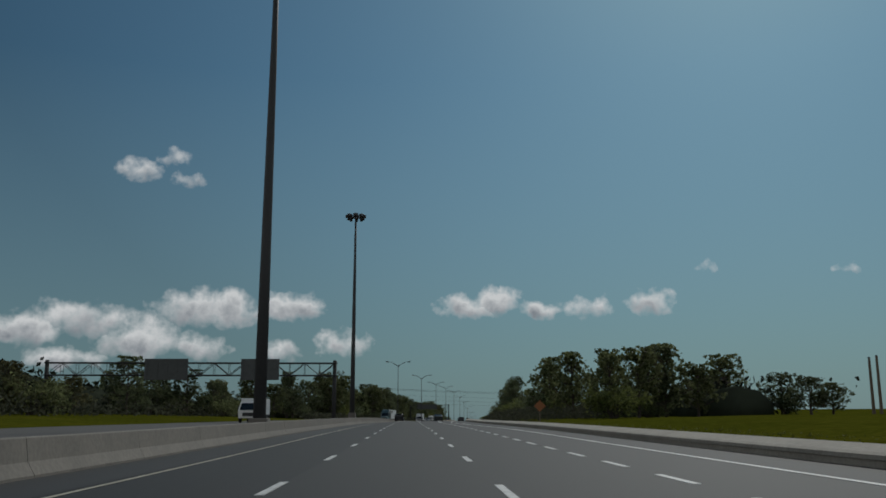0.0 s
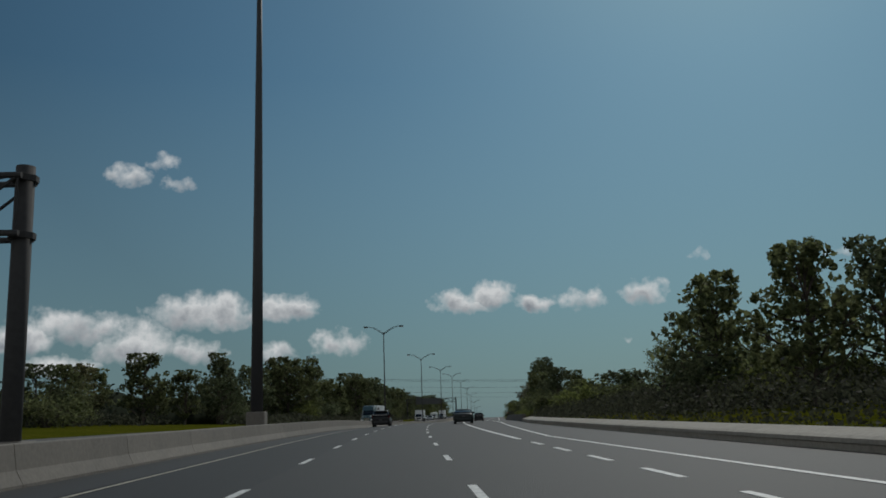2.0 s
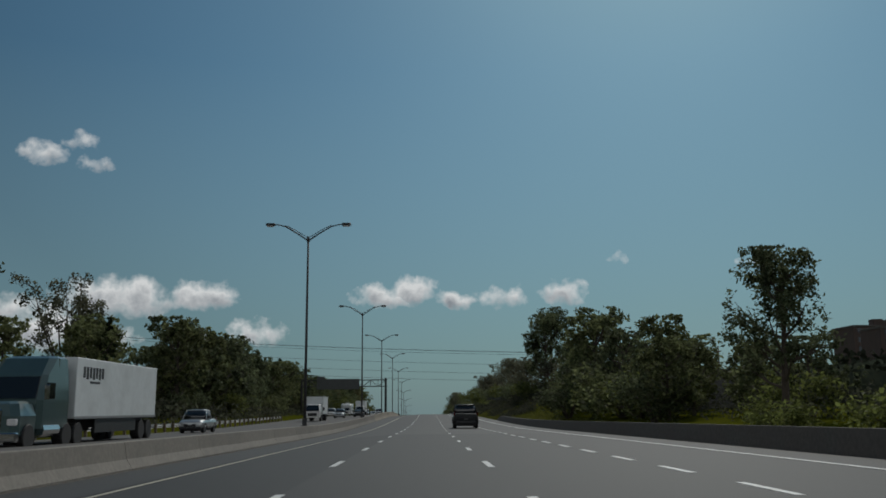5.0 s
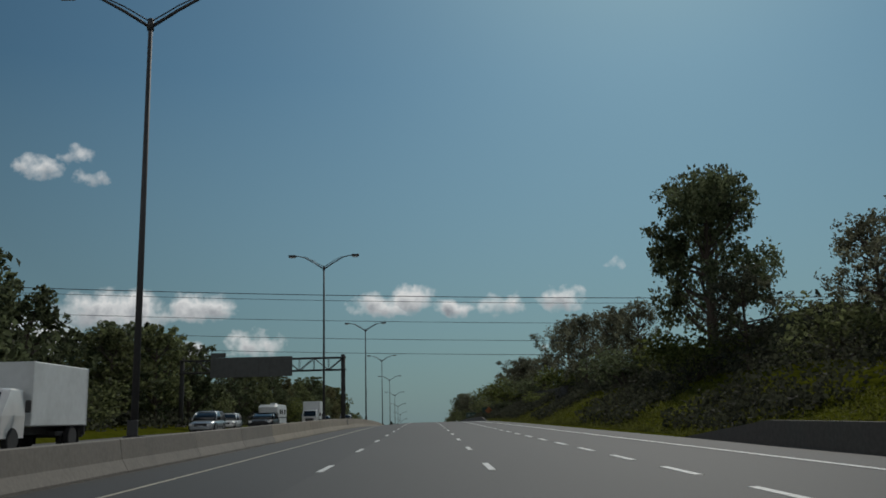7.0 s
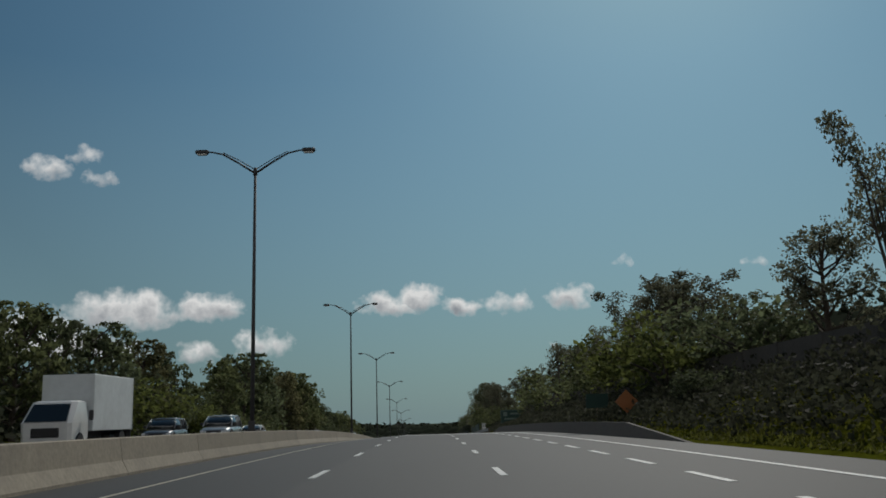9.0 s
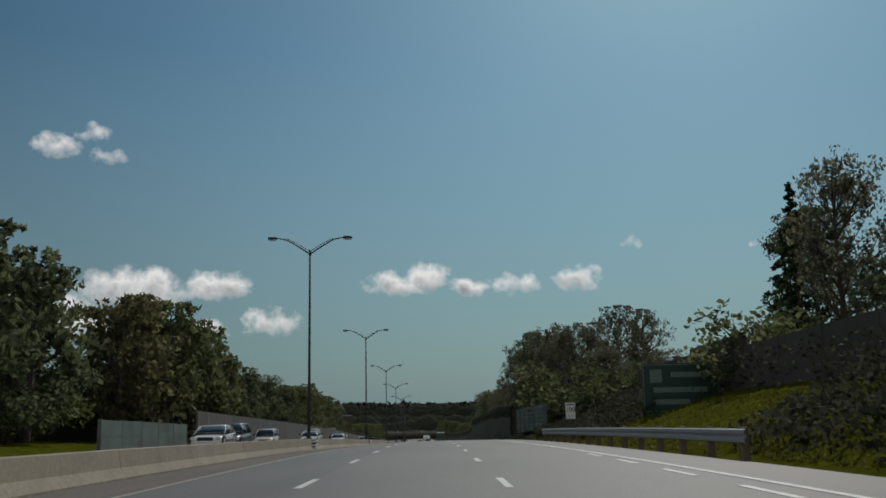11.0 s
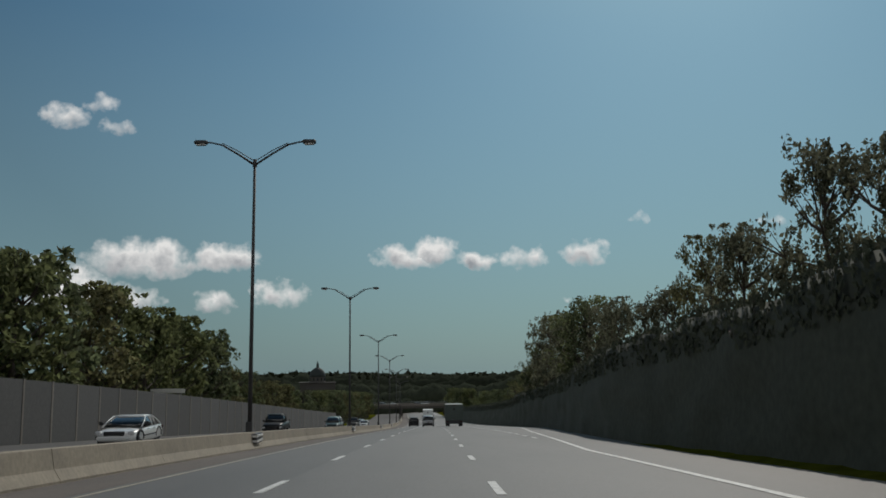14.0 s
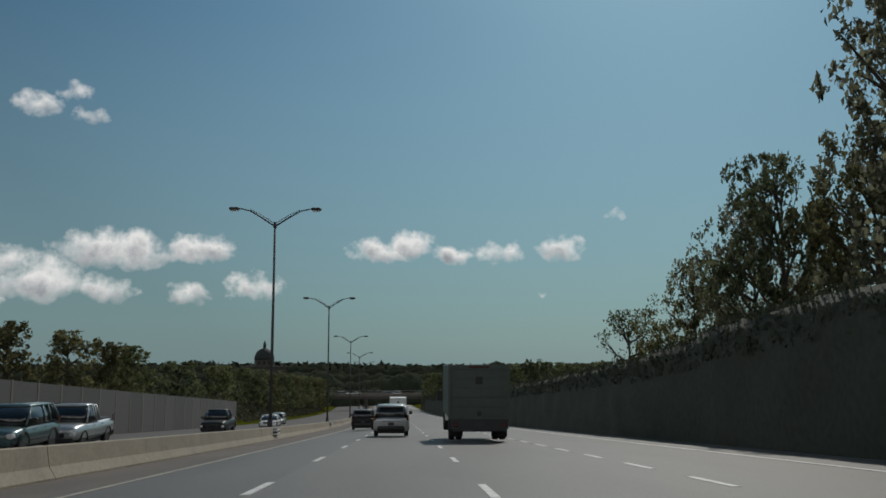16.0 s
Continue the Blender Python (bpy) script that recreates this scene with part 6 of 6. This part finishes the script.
def motorhome(m, label):
    ob = thing("motorhome", m, label, "motorhome")
    body = part("body", rings([plan_ring(1.2, 0, 6.6, 0.5, 0.1), plan_ring(1.22, 0, 6.6, 1.6, 0.12), plan_ring(1.22, 0, 8.0, 1.95, 0.2), plan_ring(1.22, 0, 8.2, 2.6, 0.3), plan_ring(1.15, 0.1, 7.6, 2.95, 0.3)]), BOX_WHITE, ob)
    part("cab", rings([plan_ring(1.05, 6.5, 9.2, 0.45, 0.2), plan_ring(1.06, 6.5, 9.2, 1.1, 0.2), plan_ring(1.0, 6.5, 8.3, 1.3, 0.2), plan_ring(0.9, 6.5, 7.9, 1.95, 0.2)]), PAINT["white"], ob)
    part("windscreen", rings([[(-0.9, 8.34, 1.32), (0.9, 8.34, 1.32), (0.85, 7.96, 1.9), (-0.85, 7.96, 1.9)], [(-0.9, 8.4, 1.34), (0.9, 8.4, 1.34), (0.85, 8.02, 1.92), (-0.85, 8.02, 1.92)]]), CAR_GLASS, ob)
    for side in (-1, 1):
        for y in (1.2, 3.4, 5.0):
            part("side_window", box(*sorted((side * 1.21, side * 1.235)), y, y + 1.0, 1.7, 2.3, 0.01), CAR_GLASS, body)
        part("stripe", box(*sorted((side * 1.225, side * 1.232)), 0.2, 6.4, 1.2, 1.34), PAINT["grey"], body)
        wheel(ob, side * 1.0, 1.8, 0.42, 0.4)
        wheel(ob, side * 0.95, 8.2, 0.4, 0.25)
        part("headlight", box(*sorted((side * 0.6, side * 0.95)), 9.05, 9.22, 0.75, 0.95, 0.03), CLEAR_LENS, ob)
    part("roof_unit", box(-0.4, 0.4, 3, 4, 2.95, 3.2, 0.06), BOX_WHITE, ob)
    part("grille", box(-0.5, 0.5, 9.1, 9.22, 0.65, 0.95, 0.03), PLASTIC, ob)
    return ob


def build_traffic():
    car("suv", stand(167.9, -1.28, size=0.81), "black", "black sport utility car with chrome roof rails in the inner lane", rails=True)
    car("sedan", stand(164.1, 6.18, size=0.85), "dark green", "dark green saloon car with glossy rear window in the outer lane")
    car("suv", stand(746, 1.35, size=0.86), "silver", "silver sport utility car driving ahead in the middle lane")
    box_truck(stand(736.8, 4.95), "grey-green box truck with a roll-up rear door in the outer lane", skin=BOX_GREY)
    car("pickup", stand(292, 5.0), "black", "dark pickup far ahead in the outer lane")
    car("suv", stand(773, -1.25, size=0.88), "black", "black sport utility car far ahead in the inner lane", rails=True)
    box_truck(stand(830, 1.6), "white box truck far ahead in the middle lane", 3.4)
    semi_truck(stand(267.5, -14.3, 0, 180), "white semi-trailer truck with a teal tractor on the oncoming carriageway", 11.0)
    box_truck(stand(345, -13.8, 0, 180), "white box truck on the oncoming carriageway", 3.3)
    box_truck(stand(105.5, -15.9, 0, 180), "white box truck on the oncoming carriageway near the ramp", 2.7)
    motorhome(stand(410.5, -15.3, 0, 180, 0.84), "white motorhome with an over-cab bunk on the oncoming carriageway")
    box_truck(stand(441, -14.6, 0, 180), "tall white box truck on the oncoming carriageway", 3.5)
    rows = [("pickup", 283, -15.5, "silver"), ("wagon", 366, -13.2, "silver"), ("sedan", 372, -10.4, "black"), ("suv", 392, -17.4, "white"),
            ("suv", 447, -14.2, "grey"), ("suv", 447, -10.8, "silver"), ("sedan", 470, -13.5, "white"), ("sedan", 531, -10.3, "white"), ("suv", 541.5, -11.6, "grey"),
            ("suv", 564, -13.5, "white"), ("sedan", 572, -10.5, "white"), ("pickup", 582.2, -11.7, "white"), ("sedan", 604, -11.0, "white"), ("sedan", 619, -12.0, "silver"), ("sedan", 631, -13.6, "white"),
            ("pickup", 642, -15.8, "grey"), ("sedan", 652, -11.2, "white"), ("pickup", 694, -12.4, "black"), ("sedan", 707, -14.4, "silver"), ("suv", 730.2, -11.2, "teal"),
            ("pickup", 736.4, -11.6, "silver"), ("pickup", 765, -11.6, "black"), ("sedan", 790, -11.4, "white"), ("suv", 815, -14.0, "silver"), ("sedan", 560, -16.6, "white"), ("sedan", 508, -13.2, "silver")]
    deck = stand(1018, 0, 0, paved=False)
    for kind, x, lane, colour in (("sedan", -27, -1.8, "white"), ("suv", -17, -1.8, "silver"), ("sedan", -9, 1.8, "white"), ("wagon", -1, -1.8, "silver"), ("suv", 6, 1.8, "white"), ("sedan", 13, -1.8, "white"), ("pickup", 22, -1.8, "silver")):
        way = 90 if lane > 0 else -90
        car(kind, deck @ Matrix.Translation((x * K, lane * K, 5.0 * K)) @ Matrix.Rotation(radians(way), 4, "Z") @ Matrix.Scale(0.95, 4), colour, colour + " car crossing the overpass", group="traffic on the bridge")
    words = {"sedan": "saloon car", "suv": "sport utility car", "wagon": "estate car", "pickup": "pickup"}
    for kind, s, d, colour in rows:
        car(kind, stand(s + KINDS[kind][0], d, 0, 180, 0.88), colour, colour + " " + words[kind] + " driving on the oncoming carriageway", True, group="oncoming traffic")


# ---- put together ----
build_median()
build_right_barriers()
build_guardrail(503, 537, lambda s: road_edge(s) + 0.2, "galvanised guard rail on timber posts below the grass bank")
build_guardrail(225, 352, lambda s: -20.3, "galvanised guard rail beyond the oncoming lanes")
build_noise_walls()
build_lamps()
build_masts()
build_gantry(109.8, -7.5, 35.4, 7.8, 1.7, [(6.8, 11.5, 5.6, 8.2), (18.0, 23.3, 5.6, 8.2)], "dark steel sign gantry over the oncoming carriageway, seen from behind")
build_gantry(403, -7.0, 17.5, 7.8, 1.5, [(5.5, 14.3, 5.8, 7.95), (12.7, 14.3, 7.97, 8.45)], "dark steel sign gantry with a wide board, seen from behind")
build_wires()
build_signs()
build_field_poles()
build_wall_sign()
build_bridge()
build_dome()
build_buildings()
build_traffic()
build_trees()
build_undergrowth()
build_vine_wall()
build_far_woods()
build_grass()
build_dashes()
